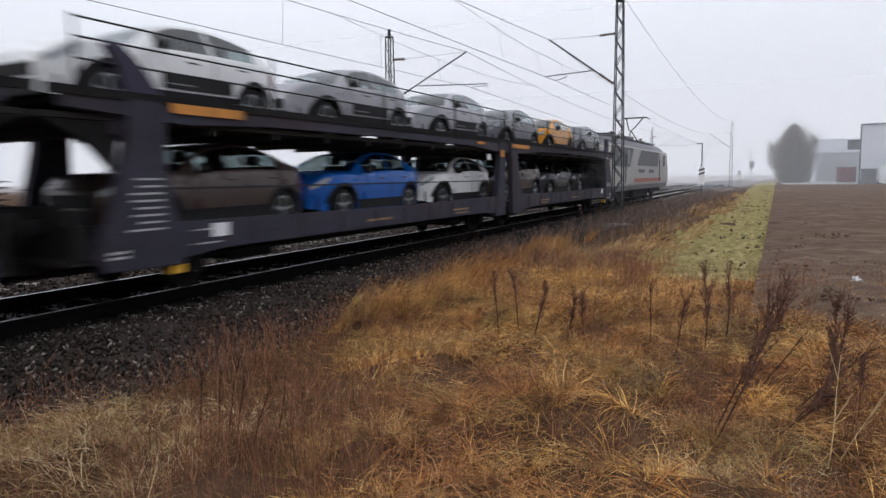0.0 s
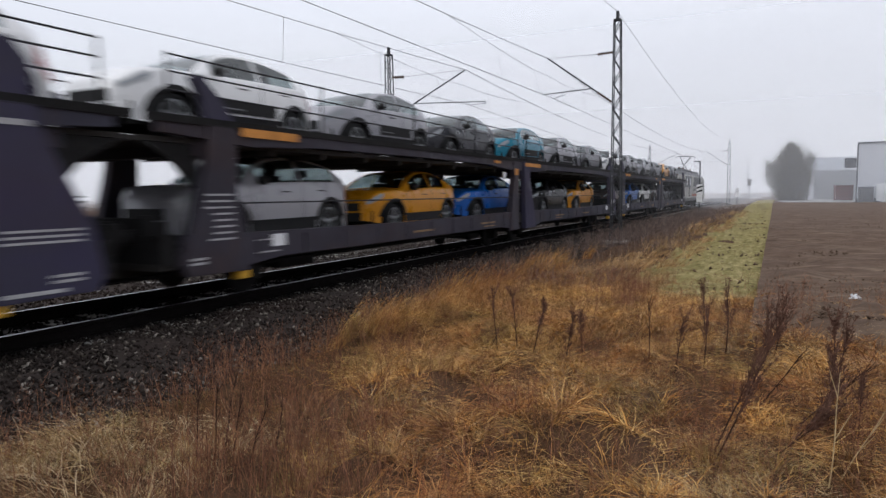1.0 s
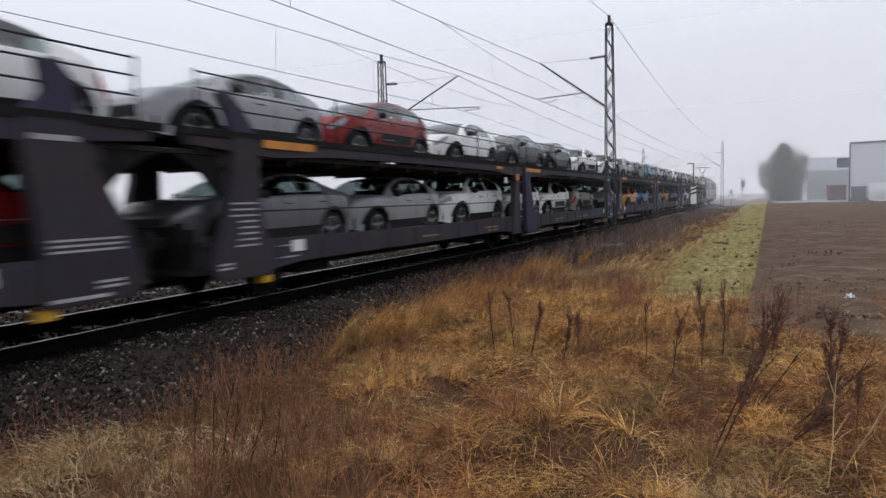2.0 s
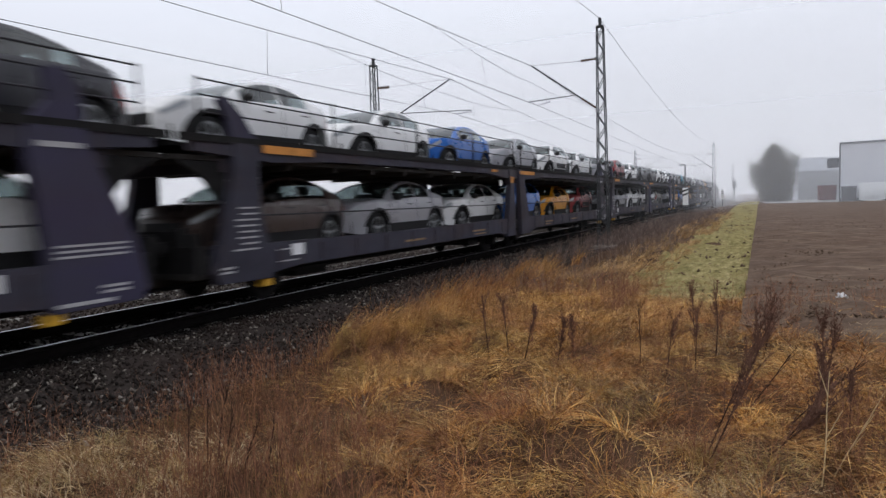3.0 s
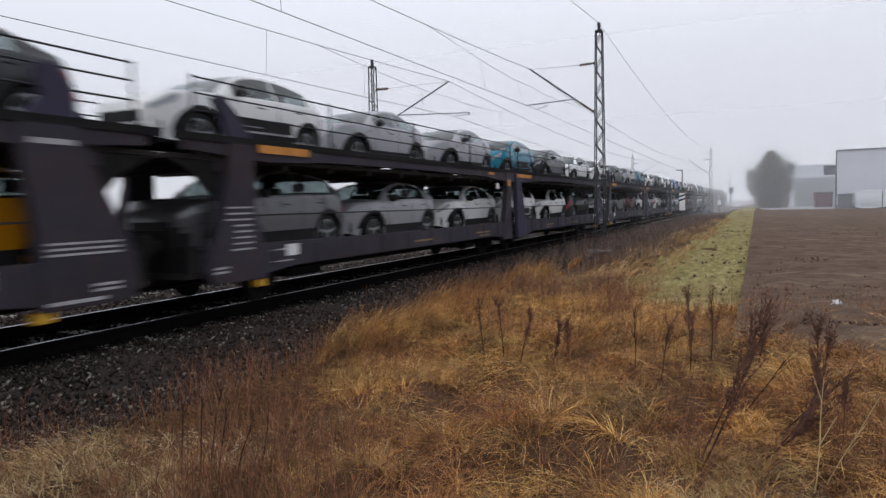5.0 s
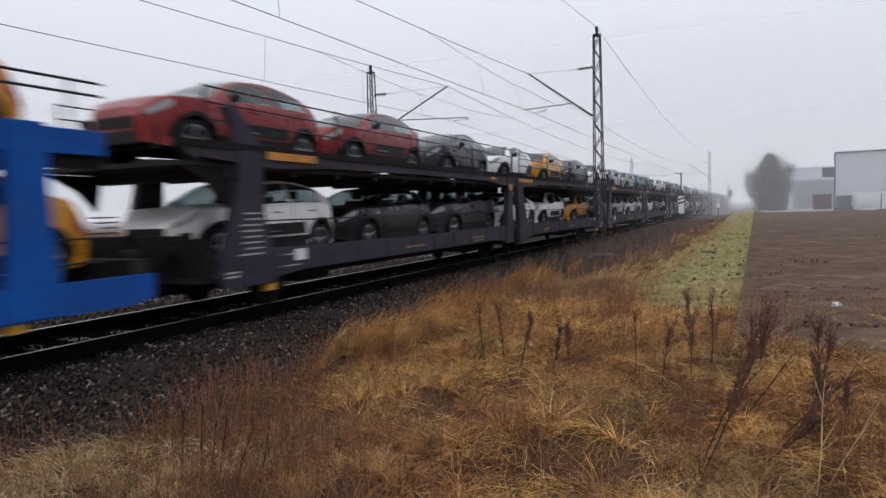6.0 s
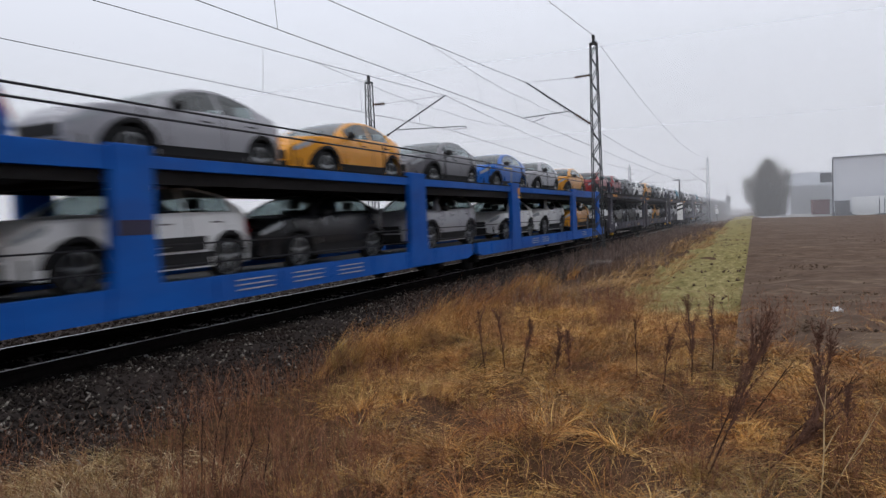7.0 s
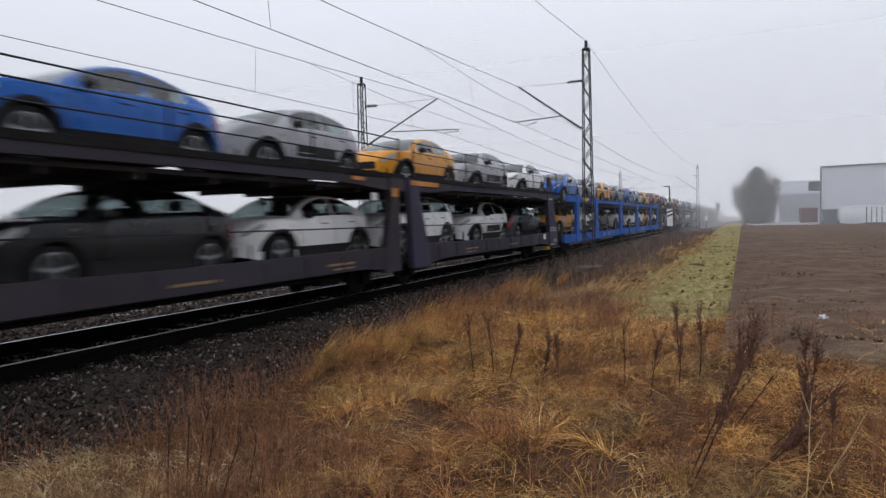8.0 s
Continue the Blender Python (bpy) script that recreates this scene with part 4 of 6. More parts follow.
    part("centre_sill", boxes((-0.62, 0.62, a + 0.3, b - 0.3, 0.36, 0.435)), M_DARK, w)
    for s in (-191.9, -205.2, -207.6, -221.2):
        wheelset(w, Y(s))
    rides(w, mid)


def build_wagons():
    words = ["weathered dark grey double-deck car transporter wagon loaded with new cars",
             "rust-stained grey double-deck car transporter wagon loaded with new cars"]
    firsts = [build_grey_wagon(0), build_grey_wagon(1)]
    used = set()
    for unit in (0, 1, 2, 3, 4, 5, 6, 8):
        v = (1, 0, 0, 1, 0, 0, 1, 0)[unit] if unit < 7 else 0
        w = firsts[v] if v not in used else copy_thing(firsts[v], Matrix.Identity(4))
        used.add(v)
        tagged(w, words[v])
        rides(w, -238.05 if unit == 8 else -HALF * (2 * unit + 1))
    build_blue_wagon()


def build_loco():
    pale = plain("loco_pale_grey", (0.33, 0.325, 0.31), 0.4, 0, 0.12, 1.2)
    grey = plain("loco_mid_grey", (0.085, 0.088, 0.095), 0.45, 0, 0.15, 1.5)
    red = plain("loco_red_marking", (0.33, 0.12, 0.085), 0.5, 0, 0.2, 3)
    w = thing("electric_locomotive", "pale grey electric locomotive with raised pantograph hauling the train", "locomotive")
    L = 17.8
    bm = bmesh.new()
    out = [(0.25, 0.95), (L - 0.2, 0.95), (L, 1.25), (L - 0.05, 1.9), (L - 0.55, 2.75), (L - 0.85, 2.95), (0.85, 2.95), (0.55, 2.75), (0.05, 1.9), (0, 1.25)]
    slab(bm, -1.48, 1.48, out, 0.10)
    part("body", bm, pale, w, "pale grey body with sloping cabs", False)
    bm = bmesh.new()
    rows = []
    for y, g in ((0.9, 0.0), (1.9, 1.0), (L - 1.9, 1.0), (L - 0.9, 0.0)):
        rows.append([bm.verts.new((x * (0.9 + 0.1 * g), y, 2.93 + z * g)) for x, z in ((-1.44, 0), (-1.28, 0.22), (-0.95, 0.40), (0, 0.46), (0.95, 0.40), (1.28, 0.22), (1.44, 0))])
    for a, b in zip(rows, rows[1:]):
        for k in range(6):
            bm.faces.new((a[k], a[k + 1], b[k + 1], b[k]))
    part("roof", bm, grey, w, "darker grey rounded roof", True)
    for k in range(7):
        part("roof_rib", boxes((-1.2, 1.2, 3.2 + 1.75 * k, 3.3 + 1.75 * k, 3.30, 3.44), bevel=0.02), grey, w)
    part("solebar", boxes((-1.45, 1.45, 0.4, L - 0.4, 0.72, 0.98), bevel=0.04), grey, w)
    for side in (-1, 1):
        x = side * 1.485
        part("side_panel", slab(bmesh.new(), x - 0.012, x + 0.012, [(6.6, 2.0), (13.2, 2.0), (13.9, 2.85), (7.6, 2.85)]), grey, w, "grey ventilation panel")
        part("cab_panel", slab(bmesh.new(), x - 0.012, x + 0.012, [(0.3, 1.9), (4.4, 1.9), (5.4, 2.85), (0.7, 2.85)]), grey, w)
        part("marking", boxes((x - 0.012, x + 0.012, 5.8, 14.6, 1.12, 1.32), bevel=0.002), red, w, "faded red-brown stripe")
        for y in (7.0, 10.2):
            part("lettering", boxes((x - 0.013, x + 0.013, y, y + 1.7, 1.62, 1.80)), grey, w)
        for y in (1.6, 3.9, L - 2.2):
            part("cab_window", boxes((x - 0.013, x + 0.013, y, y + 0.55, 2.05, 2.72)), M_PANE, w)
        for y in (3.3, L - 3.9):
            part("handrail", tubes(0.02, ((x + side * 0.03, y, 1.1), (x + side * 0.03, y, 2.5))), M_WIRE, w)
        for y in (0, L):
            o = -1 if y == 0 else 1
            bm = tube(bmesh.new(), (side * 0.875, y, 1.02), (side * 0.875, y + o * 0.5, 1.02), 0.11, 12)
            tube(bm, (side * 0.875, y + o * 0.5, 1.02), (side * 0.875, y + o * 0.55, 1.02), 0.24, 16)
            part("buffer", bm, M_DARK, w)
    for o, y in ((-1, 0.42), (1, L - 0.42)):
        part("front_window", boxes((-1.15, 1.15, y - 0.04, y + 0.04, 2.05, 2.50)), M_PANE, w)
    for c in (3.6, L - 3.6):
        for y in (c - 1.3, c + 1.3):
            wheelset(w, y, 0.60)
        part("bogie_frame", boxes((-1.22, -1.0, c - 2.0, c + 2.0, 0.45, 0.85), (1.0, 1.22, c - 2.0, c + 2.0, 0.45, 0.85), bevel=0.05), M_DARK, w)
    part("transformer_box", boxes((-1.25, 1.25, 6.6, L - 6.6, 0.3, 0.75), bevel=0.06), M_DARK, w)
    part("roof_box", boxes((-0.6, 0.6, 7.5, 10.2, 3.36, 3.66), bevel=0.03), grey, w)
    part("roof_hatch", boxes((-0.9, 0.9, 3.0, 6.2, 3.34, 3.50), bevel=0.03), grey, w)
    for k in range(8):
        bm = lathe_x(bmesh.new(), 0, 0, 0, [(-0.14, 0.05), (-0.1, 0.09), (-0.05, 0.06), (0, 0.09), (0.05, 0.06), (0.1, 0.09), (0.14, 0.04)], 10)
        bmesh.ops.transform(bm, matrix=Matrix.Translation(((-0.5, 0.5)[k % 2], 4.5 + k // 2 * 2.8, 3.60)) @ Matrix.Rotation(math.pi / 2, 4, "Y"), verts=bm.verts[:])
        part("roof_insulator", bm, M_CERAMIC, w)
    # pantograph over the far cab
    yb = 12.2
    part("pantograph_arm", tubes(0.035, ((-0.35, yb + 1.2, 3.38), (0, yb + 0.1, 4.25)), ((0.35, yb + 1.2, 3.38), (0, yb + 0.1, 4.25)), ((-0.1, yb + 0.1, 4.25), (-0.5, yb + 1.3, 5.02)), ((0.1, yb + 0.1, 4.25), (0.5, yb + 1.3, 5.02))), M_DARK, w)
    part("pantograph_head", tubes(0.03, ((-0.75, yb + 1.15, 5.07), (0.75, yb + 1.15, 5.07)), ((-0.75, yb + 1.5, 5.07), (0.75, yb + 1.5, 5.07)), ((-0.75, yb + 1.15, 5.07), (-0.97, yb + 1.2, 4.9)), ((0.75, yb + 1.15, 5.07), (0.97, yb + 1.2, 4.9)), ((-0.6, yb + 1.15, 5.05), (-0.6, yb + 1.5, 5.05)), ((0.6, yb + 1.15, 5.05), (0.6, yb + 1.5, 5.05))), M_DARK, w)
    part("folded_pantograph", tubes(0.03, ((-0.6, 3.4, 3.54), (-0.6, 5.4, 3.56)), ((0.6, 3.4, 3.54), (0.6, 5.4, 3.56)), ((-0.9, 3.5, 3.58), (0.9, 3.5, 3.58)), ((-0.9, 3.8, 3.58), (0.9, 3.8, 3.58))), M_DARK, w)
    rides(w, -0.75)


build_wagons()
build_loco()
build_loads()


# ---------------------------------------------------------------- overhead line
def insulator(bm, a, b, r=0.07, n=5):
    a, b = Vector(a), Vector(b)
    m = Matrix.Translation(a) @ (b - a).to_track_quat("X", "Z").to_matrix().to_4x4()
    L = (b - a).length
    tmp = bmesh.new()
    rings = [(0, 0.02)]
    for k in range(n):
        rings += [(L * (k + 0.25) / n, 0.03), (L * (k + 0.4) / n, r), (L * (k + 0.75) / n, 0.03)]
    lathe_x(tmp, 0, 0, 0, rings + [(L, 0.02)], 10)
    bmesh.ops.transform(tmp, matrix=m, verts=tmp.verts[:])
    me = bpy.data.meshes.new("t")
    tmp.to_mesh(me)
    tmp.free()
    bm.from_mesh(me)
    bpy.data.meshes.remove(me)
    return bm


def build_mast(x, y, reach, top, high, arm):
    """A lattice mast with its bracket; reach: from the mast to the tip of its bracket, with its sign; high: the tip's height; arm: reach and height of the registration tube."""
    m = thing("catenary_mast", "dark steel lattice mast carrying the overhead line", "mast", "masts of the overhead line", Matrix.Translation((x, y, 0)))
    base, o = -0.5, 1 if reach > 0 else -1
    w0, w1 = 0.19, 0.115
    corner = lambda sx, sy, z: Vector((sx * (w0 + (w1 - w0) * (z - base) / (top - base)), sy * (w0 + (w1 - w0) * (z - base) / (top - base)), z))
    for sx in (-1, 1):
        for sy in (-1, 1):
            bm = bmesh.new()
            tube(bm, corner(sx, sy, base), corner(sx, sy, top), 0.027, 4)
            part("leg", bm, M_GALV, m)
    n = 18
    for sx, sy, tx, ty in ((-1, -1, 1, -1), (-1, 1, 1, 1)):
        bm = bmesh.new()
        for k in range(n):
            za, zb = base + (top - base) * k / n, base + (top - base) * (k + 1) / n
            p, q = (corner(sx, sy, za), corner(tx, ty, zb)) if k % 2 else (corner(tx, ty, za), corner(sx, sy, zb))
            tube(bm, p, q, 0.019, 4)
        part("lattice", bm, M_GALV, m)
    part("foundation", boxes((-0.45, 0.45, -0.45, 0.45, -0.75, -0.32), bevel=0.03), M_SLEEPER, m)
    part("top_cap", boxes((-0.13, 0.13, -0.13, 0.13, top - 0.02, top + 0.03), (-0.05, 0.05, -0.05, 0.05, top, top + 0.32)), M_GALV, m)
    tip = Vector((reach, 0, high))
    foot = Vector((o * 0.2, 0, 4.85))
    part("cantilever", tube(bmesh.new(), foot + (tip - foot) * 0.22, tip, 0.03, 8), M_GALV, m)
    part("strut_insulator", insulator(bmesh.new(), foot, foot + (tip - foot) * 0.22), M_CERAMIC, m)
    part("stay", tubes(0.008, ((o * 0.75, 0, high - 0.04), tuple(tip))), M_GALV, m)
    part("stay_insulator", insulator(bmesh.new(), (o * 0.15, 0, high - 0.02), (o * 0.75, 0, high - 0.04), 0.075), M_CERAMIC, m)
    reg = foot + (tip - foot) * 0.30
    end, hook = Vector((arm[0], 0, arm[1])), Vector((arm[0] - arm[2], 0, arm[1] - 0.02))
    part("registration_tube", tubes(0.020, (tuple(reg), tuple(end))), M_GALV, m)
    part("steady_arm", tubes(0.014, (tuple(hook), tuple(hook + Vector((0, 0, -0.09)))), (tuple(hook + Vector((0, 0, -0.05))), (arm[3], 0.03, 5.13))), M_GALV, m)
    return m


MASTS_Y = (-42.0, 25.7, 93.5, 161.0, 229.0)


def wire(name, label, points, r):
    ob = put(name, finish(name, poly_tube(bmesh.new(), points, r), M_WIRE))
    return tagged(ob, label, "wire", "overhead wires")


def build_catenary():
    """Messenger and contact wires with droppers, a stitch wire at every mast, and one feeder along the near mast tops."""
    for y in MASTS_Y:
        build_mast(-5.35, y, -2.67, 7.8, 6.68, (-2.83, 5.31, -0.85, -2.45))
        build_mast(-15.1, y, 3.61, 7.5, 6.56, (4.50, 5.22, 0.0, 3.85))
    lines = ((-8.02, 6.68, 0.84, (-7.80, -8.42), 0.0, 0.08, (1.6, 5.3, 15.4, 25.0)), (-11.49, 6.56, 0.72, (-11.35, -13.2), -0.35, 0.27, (2.5, 6.5, 11.2, 21.5)))
    for x, high, sag, zig, bow, slack, drops in lines:
        for k, (ya, yb) in enumerate(zip(MASTS_Y, MASTS_Y[1:])):
            span = yb - ya
            at_a, at_b = (zig[1], zig[0]) if k % 2 == 0 else zig
            mess = lambda t: (x + 4 * bow * t * (1 - t), ya + span * t, high - 4 * sag * t * (1 - t))
            cont = lambda t: (at_a + (at_b - at_a) * t + 2 * bow * t * (1 - t), ya + span * t, 5.14 - slack * math.sin(math.pi * t))
            wire("messenger_wire", "thin bare messenger wire sagging between masts", [mess(i / 16) for i in range(17)], 0.009)
            wire("contact_wire", "straight bare copper contact wire over a track", [cont(i / 8) for i in range(9)], 0.008)
            for near in (True, False):
                f = lambda d: d / span if near else 1 - d / span
                stitch = [Vector(mess(f(d))) for d in (9.0, 7.0, 4.5, 2.0, 0.0)]
                for q, drop in zip(stitch, (0.0, 0.19, 0.42, 0.60, 0.66)):
                    q.z -= drop
                wire("stitch_wire", "thin slack stitch wire below the messenger wire", stitch, 0.006)
                for d in drops:
                    top = Vector(mess(f(d)))
                    top.z -= float(np.interp(d, [0, 2, 4.5, 7, 9], [0.66, 0.60, 0.42, 0.19, 0.0]))
                    wire("dropper", "thin dropper down to the contact wire", [top, cont(f(d))], 0.005)
    for ya, yb in zip(MASTS_Y, MASTS_Y[1:]):
        wire("feeder_wire", "thin feeder wire along the mast tops", [(-5.37, ya + (yb - ya) * i / 12, 8.12 - 4 * 1.2 * (i / 12) * (1 - i / 12)) for i in range(13)], 0.008)


build_catenary()


# ---------------------------------------------------------------- far things
def build_far():
    # railside marker board
    b = thing("marker_board", "white railside board with two black slanting bars", "sign", "boards beside the track", Matrix.Translation((-5.2, 55.2, 0)))
    part("post", tubes(0.04, ((0, 0.06, -0.5), (0, 0.06, 2.0)), sides=8), M_GALV, b)
    part("board", boxes((-0.21, 0.21, -0.012, 0.012, 0.72, 2.05), bevel=0.006), plain("board_white", (0.78, 0.78, 0.78), 0.5, 0, 0.06, 3), b)
    for z in (1.42, 1.72):
        bm = bmesh.new()
        v = [bm.verts.new(c) for c in ((-0.21, -0.02, z), (0.21, -0.02, z + 0.14), (0.21, -0.02, z + 0.27), (-0.21, -0.02, z + 0.13))]
        bm.faces.new(v)
        bmesh.ops.solidify(bm, geom=bm.faces[:], thickness=0.006)
        part("black_bar", bm, M_CLAD, b)
    copy_thing(b, Matrix.Translation((-5.1, 110, 0)))
    g = thing("railway_signal", "dark signal head on a thin post in the mist", "signal", "", Matrix.Translation((-4.8, 152, -0.4)))
    part("post", tubes(0.07, ((0, 0, 0), (0, 0, 3.2)), sides=8), M_GALV, g)
    part("signal_head", boxes((-0.42, 0.42, -0.12, 0.12, 3.1, 4.4), bevel=0.12), M_CLAD, g)
    p = thing("lamp_post", "thin grey lamp post with a short arm", "lamp post", "", Matrix.Translation((-5.85, 62, 0)))
    part("pole", tubes(0.05, ((0, 0, -0.5), (0, 0, 4.1)), sides=8), M_GALV, p)
    part("arm", boxes((-0.5, 0.05, -0.06, 0.06, 4.04, 4.14), bevel=0.02), M_GALV, p)

    # halls
    clad = plain("hall_cladding", (0.50, 0.52, 0.56), 0.5, 0.1, 0.08, 0.6)
    slate = plain("hall_slate", (0.10, 0.11, 0.13), 0.6, 0, 0.12, 0.8)
    trim = plain("hall_trim", (0.05, 0.055, 0.065), 0.5)
    h = thing("hall", "pale blue-grey metal-clad hall with a flat roof", "building", "halls beside the field", pose(7.9, 86, 0.1, 0, 0, -6))
    gable = [(0, 0), (34, 0), (34, 5.7), (13, 7.9), (6.2, 6.42), (0, 6.4)]
    bm = bmesh.new()
    lo, hi = [bm.verts.new((x, 0, z)) for x, z in gable], [bm.verts.new((x, 24, z)) for x, z in gable]
    bm.faces.new(lo)
    bm.faces.new(hi[::-1])
    for i in range(6):
        bm.faces.new((lo[i], lo[(i + 1) % 6], hi[(i + 1) % 6], hi[i]))
    part("wall", bm, clad, h)
    for (xa, za), (xb, zb) in zip(gable[2:], gable[3:]):
        bm = bmesh.new()
        v = [bm.verts.new((x, y, z + dz)) for dz in (0.0, 0.14) for x, z, y in ((xa, za, -0.15), (xb, zb, -0.15), (xb, zb, 24.1), (xa, za, 24.1))]
        for q in ((0, 1, 2, 3), (4, 5, 6, 7), (0, 1, 5, 4), (1, 2, 6, 5), (2, 3, 7, 6), (3, 0, 4, 7)):
            bm.faces.new([v[i] for i in q])
        part("roof", bm, trim, h)
    part("corner_trim", boxes((-0.05, 0.08, -0.05, 0.08, 0, 6.4)), trim, h)
    part("plinth", boxes((-0.05, 34, -0.05, 5, 0, 0.5)), slate, h)
    for k in range(17):
        part("cladding_rib", boxes((0.6 + 2 * k, 0.66 + 2 * k, -0.03, -0.002, 0.5, 6.4 - 0.05 * max(0, 2 * k - 20))), clad, h)
    part("canopy", slab(bmesh.new(), -1.2, -0.1, [(0.2, 3.9), (2.5, 3.9), (3.2, 4.9), (0.0, 4.9)]), trim, h)
    h2 = thing("hall", "dark grey hall with a lighter grey sloping roof in the mist", "building", "halls beside the field", Matrix.Translation((5.0, 118, 0.1)))
    part("wall", boxes((0, 7.5, 0, 14, 0, 4.4)), slate, h2)
    part("roof", slab(bmesh.new(), -0.3, 7.8, [(-0.4, 4.4), (14.4, 4.4), (9, 6.7), (7, 6.7)]), plain("hall_roof", (0.20, 0.22, 0.25), 0.6, 0, 0.12, 0.8), h2)
    part("gate", boxes((0.9, 4.6, -0.06, 0.02, 0, 3.6)), trim, h2)
    h3 = thing("shed", "small pale shed beside the hall", "building", "", Matrix.Translation((3.9, 116, 0.1)))
    part("wall", boxes((0, 1.25, 0, 4, 0, 3.4)), clad, h3)
    part("roof", boxes((-0.1, 1.27, -0.2, 4.2, 3.4, 3.55)), trim, h3)
    yard = put("yard", finish("yard", boxes((0.4, 60, 81.5, 150, -0.6, 0.22)), plain("yard_concrete", (0.30, 0.30, 0.30), 0.9, 0, 0.15, 0.8)))
    tagged(yard, "grey concrete yard before the halls", "yard", kind="structure")
    c = thing("container", "dark red steel skip container standing in the yard", "container", "", Matrix.Translation((7.1, 91.5, 0.22)))
    redm = plain("container_red", (0.11, 0.03, 0.03), 0.6, 0, 0.3, 2)
    part("box", slab(bmesh.new(), -0.86, 0.86, [(-1.4, 0.15), (1.4, 0.15), (1.6, 1.75), (-1.6, 1.75)], 0.03), redm, c)
    part("rim", boxes((-0.91, 0.91, -1.66, 1.66, 1.75, 1.87)), redm, c)
    for k in range(5):
        part("rib", boxes((-0.85 + 0.4 * k, -0.77 + 0.4 * k, -1.56, -1.50, 0.3, 1.75)), redm, c)
    for x, w, hgt, name, label, rgb in ((8.6, 1.3, 1.5, "bin", "dark grey wheeled waste container in the yard", (0.07, 0.075, 0.085)),):
        o = thing(name, label, "bin", "", Matrix.Translation((x, 84.2, 0.22)))
        mm = plain("bin_plastic", rgb, 0.6)
        part("body", slab(bmesh.new(), -w / 2, w / 2, [(-0.5, 0.1), (0.5, 0.1), (0.6, hgt), (-0.6, hgt)], 0.03), mm, o)
        part("lid", boxes((-w / 2 - 0.04, w / 2 + 0.04, -0.66, 0.66, hgt, hgt + 0.12), bevel=0.03), mm, o)
    # white site container with a window, and a stack of white frames before it
    wm = plain("container_white", (0.66, 0.68, 0.70), 0.55, 0, 0.1, 2)
    o = thing("site_container", "white site container with a dark window before the hall", "container", "", pose(9.5, 83.9, 0.22, 0, 0, -6))
    part("body", boxes((0, 6.6, 0, 0.9, 0.12, 1.80), bevel=0.03), wm, o)
    part("roof_edge", boxes((-0.06, 6.66, -0.06, 0.96, 1.80, 1.94), bevel=0.02), M_PAPER, o, "bright white roof edge")
    part("base_rail", boxes((0, 6.6, 0.02, 0.88, 0.0, 0.12)), trim, o)
    for k in range(9):
        part("panel_rib", boxes((2.4 + 0.46 * k, 2.48 + 0.46 * k, -0.04, 0.0, 0.16, 1.76)), trim if k in (0, 5) else slate, o)
    c2 = thing("stack_of_frames", "stack of white metal frames on the yard", "frames", "", pose(10.6, 83.0, 0.22, 0, 0, -6))
    for z in (0.05, 0.62, 1.2):
        part("frame_rail", boxes((-0.85, 0.85, -0.3, 0.3, z, z + 0.10), bevel=0.01), wm, c2)
    for x in (-0.80, -0.28, 0.28, 0.80):
        part("frame_post", boxes((x - 0.045, x + 0.045, -0.28, 0.28, 0.15, 1.2)), wm, c2)


def twigs_mesh(rs, base, out, length, width):
    """Thin twigs as narrow leaves of three corners and a tip: base (n, 3), direction out (n, 3)."""
    d = out / (np.linalg.norm(out, axis=1)[:, None] + 1e-9) * length[:, None]
    s = np.cross(d, rs.normal(size=d.shape))
    s *= (width / (np.linalg.norm(s, axis=1) + 1e-9))[:, None]
    return np.stack([base - s, base + s, base + d + s * 0.25, base + d - s * 0.25], 1).reshape(-1, 3)


def limbs(rnd, starts, depth, length, r, open_out):
    """A forked, tapering framework of limbs; gives its mesh and the ends of its twigs."""
    bm, tips = bmesh.new(), []

    def grow(p, d, length, r, depth):
        q = p + d * length
        tube(bm, p, q, r, 5, r * 0.7)
        if depth == 0:
            tips.append((q, d))
            return
        for _ in range(3):
            e = (d + Vector((rnd.uniform(-1, 1), rnd.uniform(-1, 1), rnd.uniform(0.1, 0.9))) * open_out).normalized()
            grow(q - d * length * rnd.uniform(0, 0.35), e, length * rnd.uniform(0.62, 0.86), r * 0.62, depth - 1)
    for p, d in starts:
        grow(Vector(p), Vector(d).normalized(), length, r, depth)
    return bm, tips


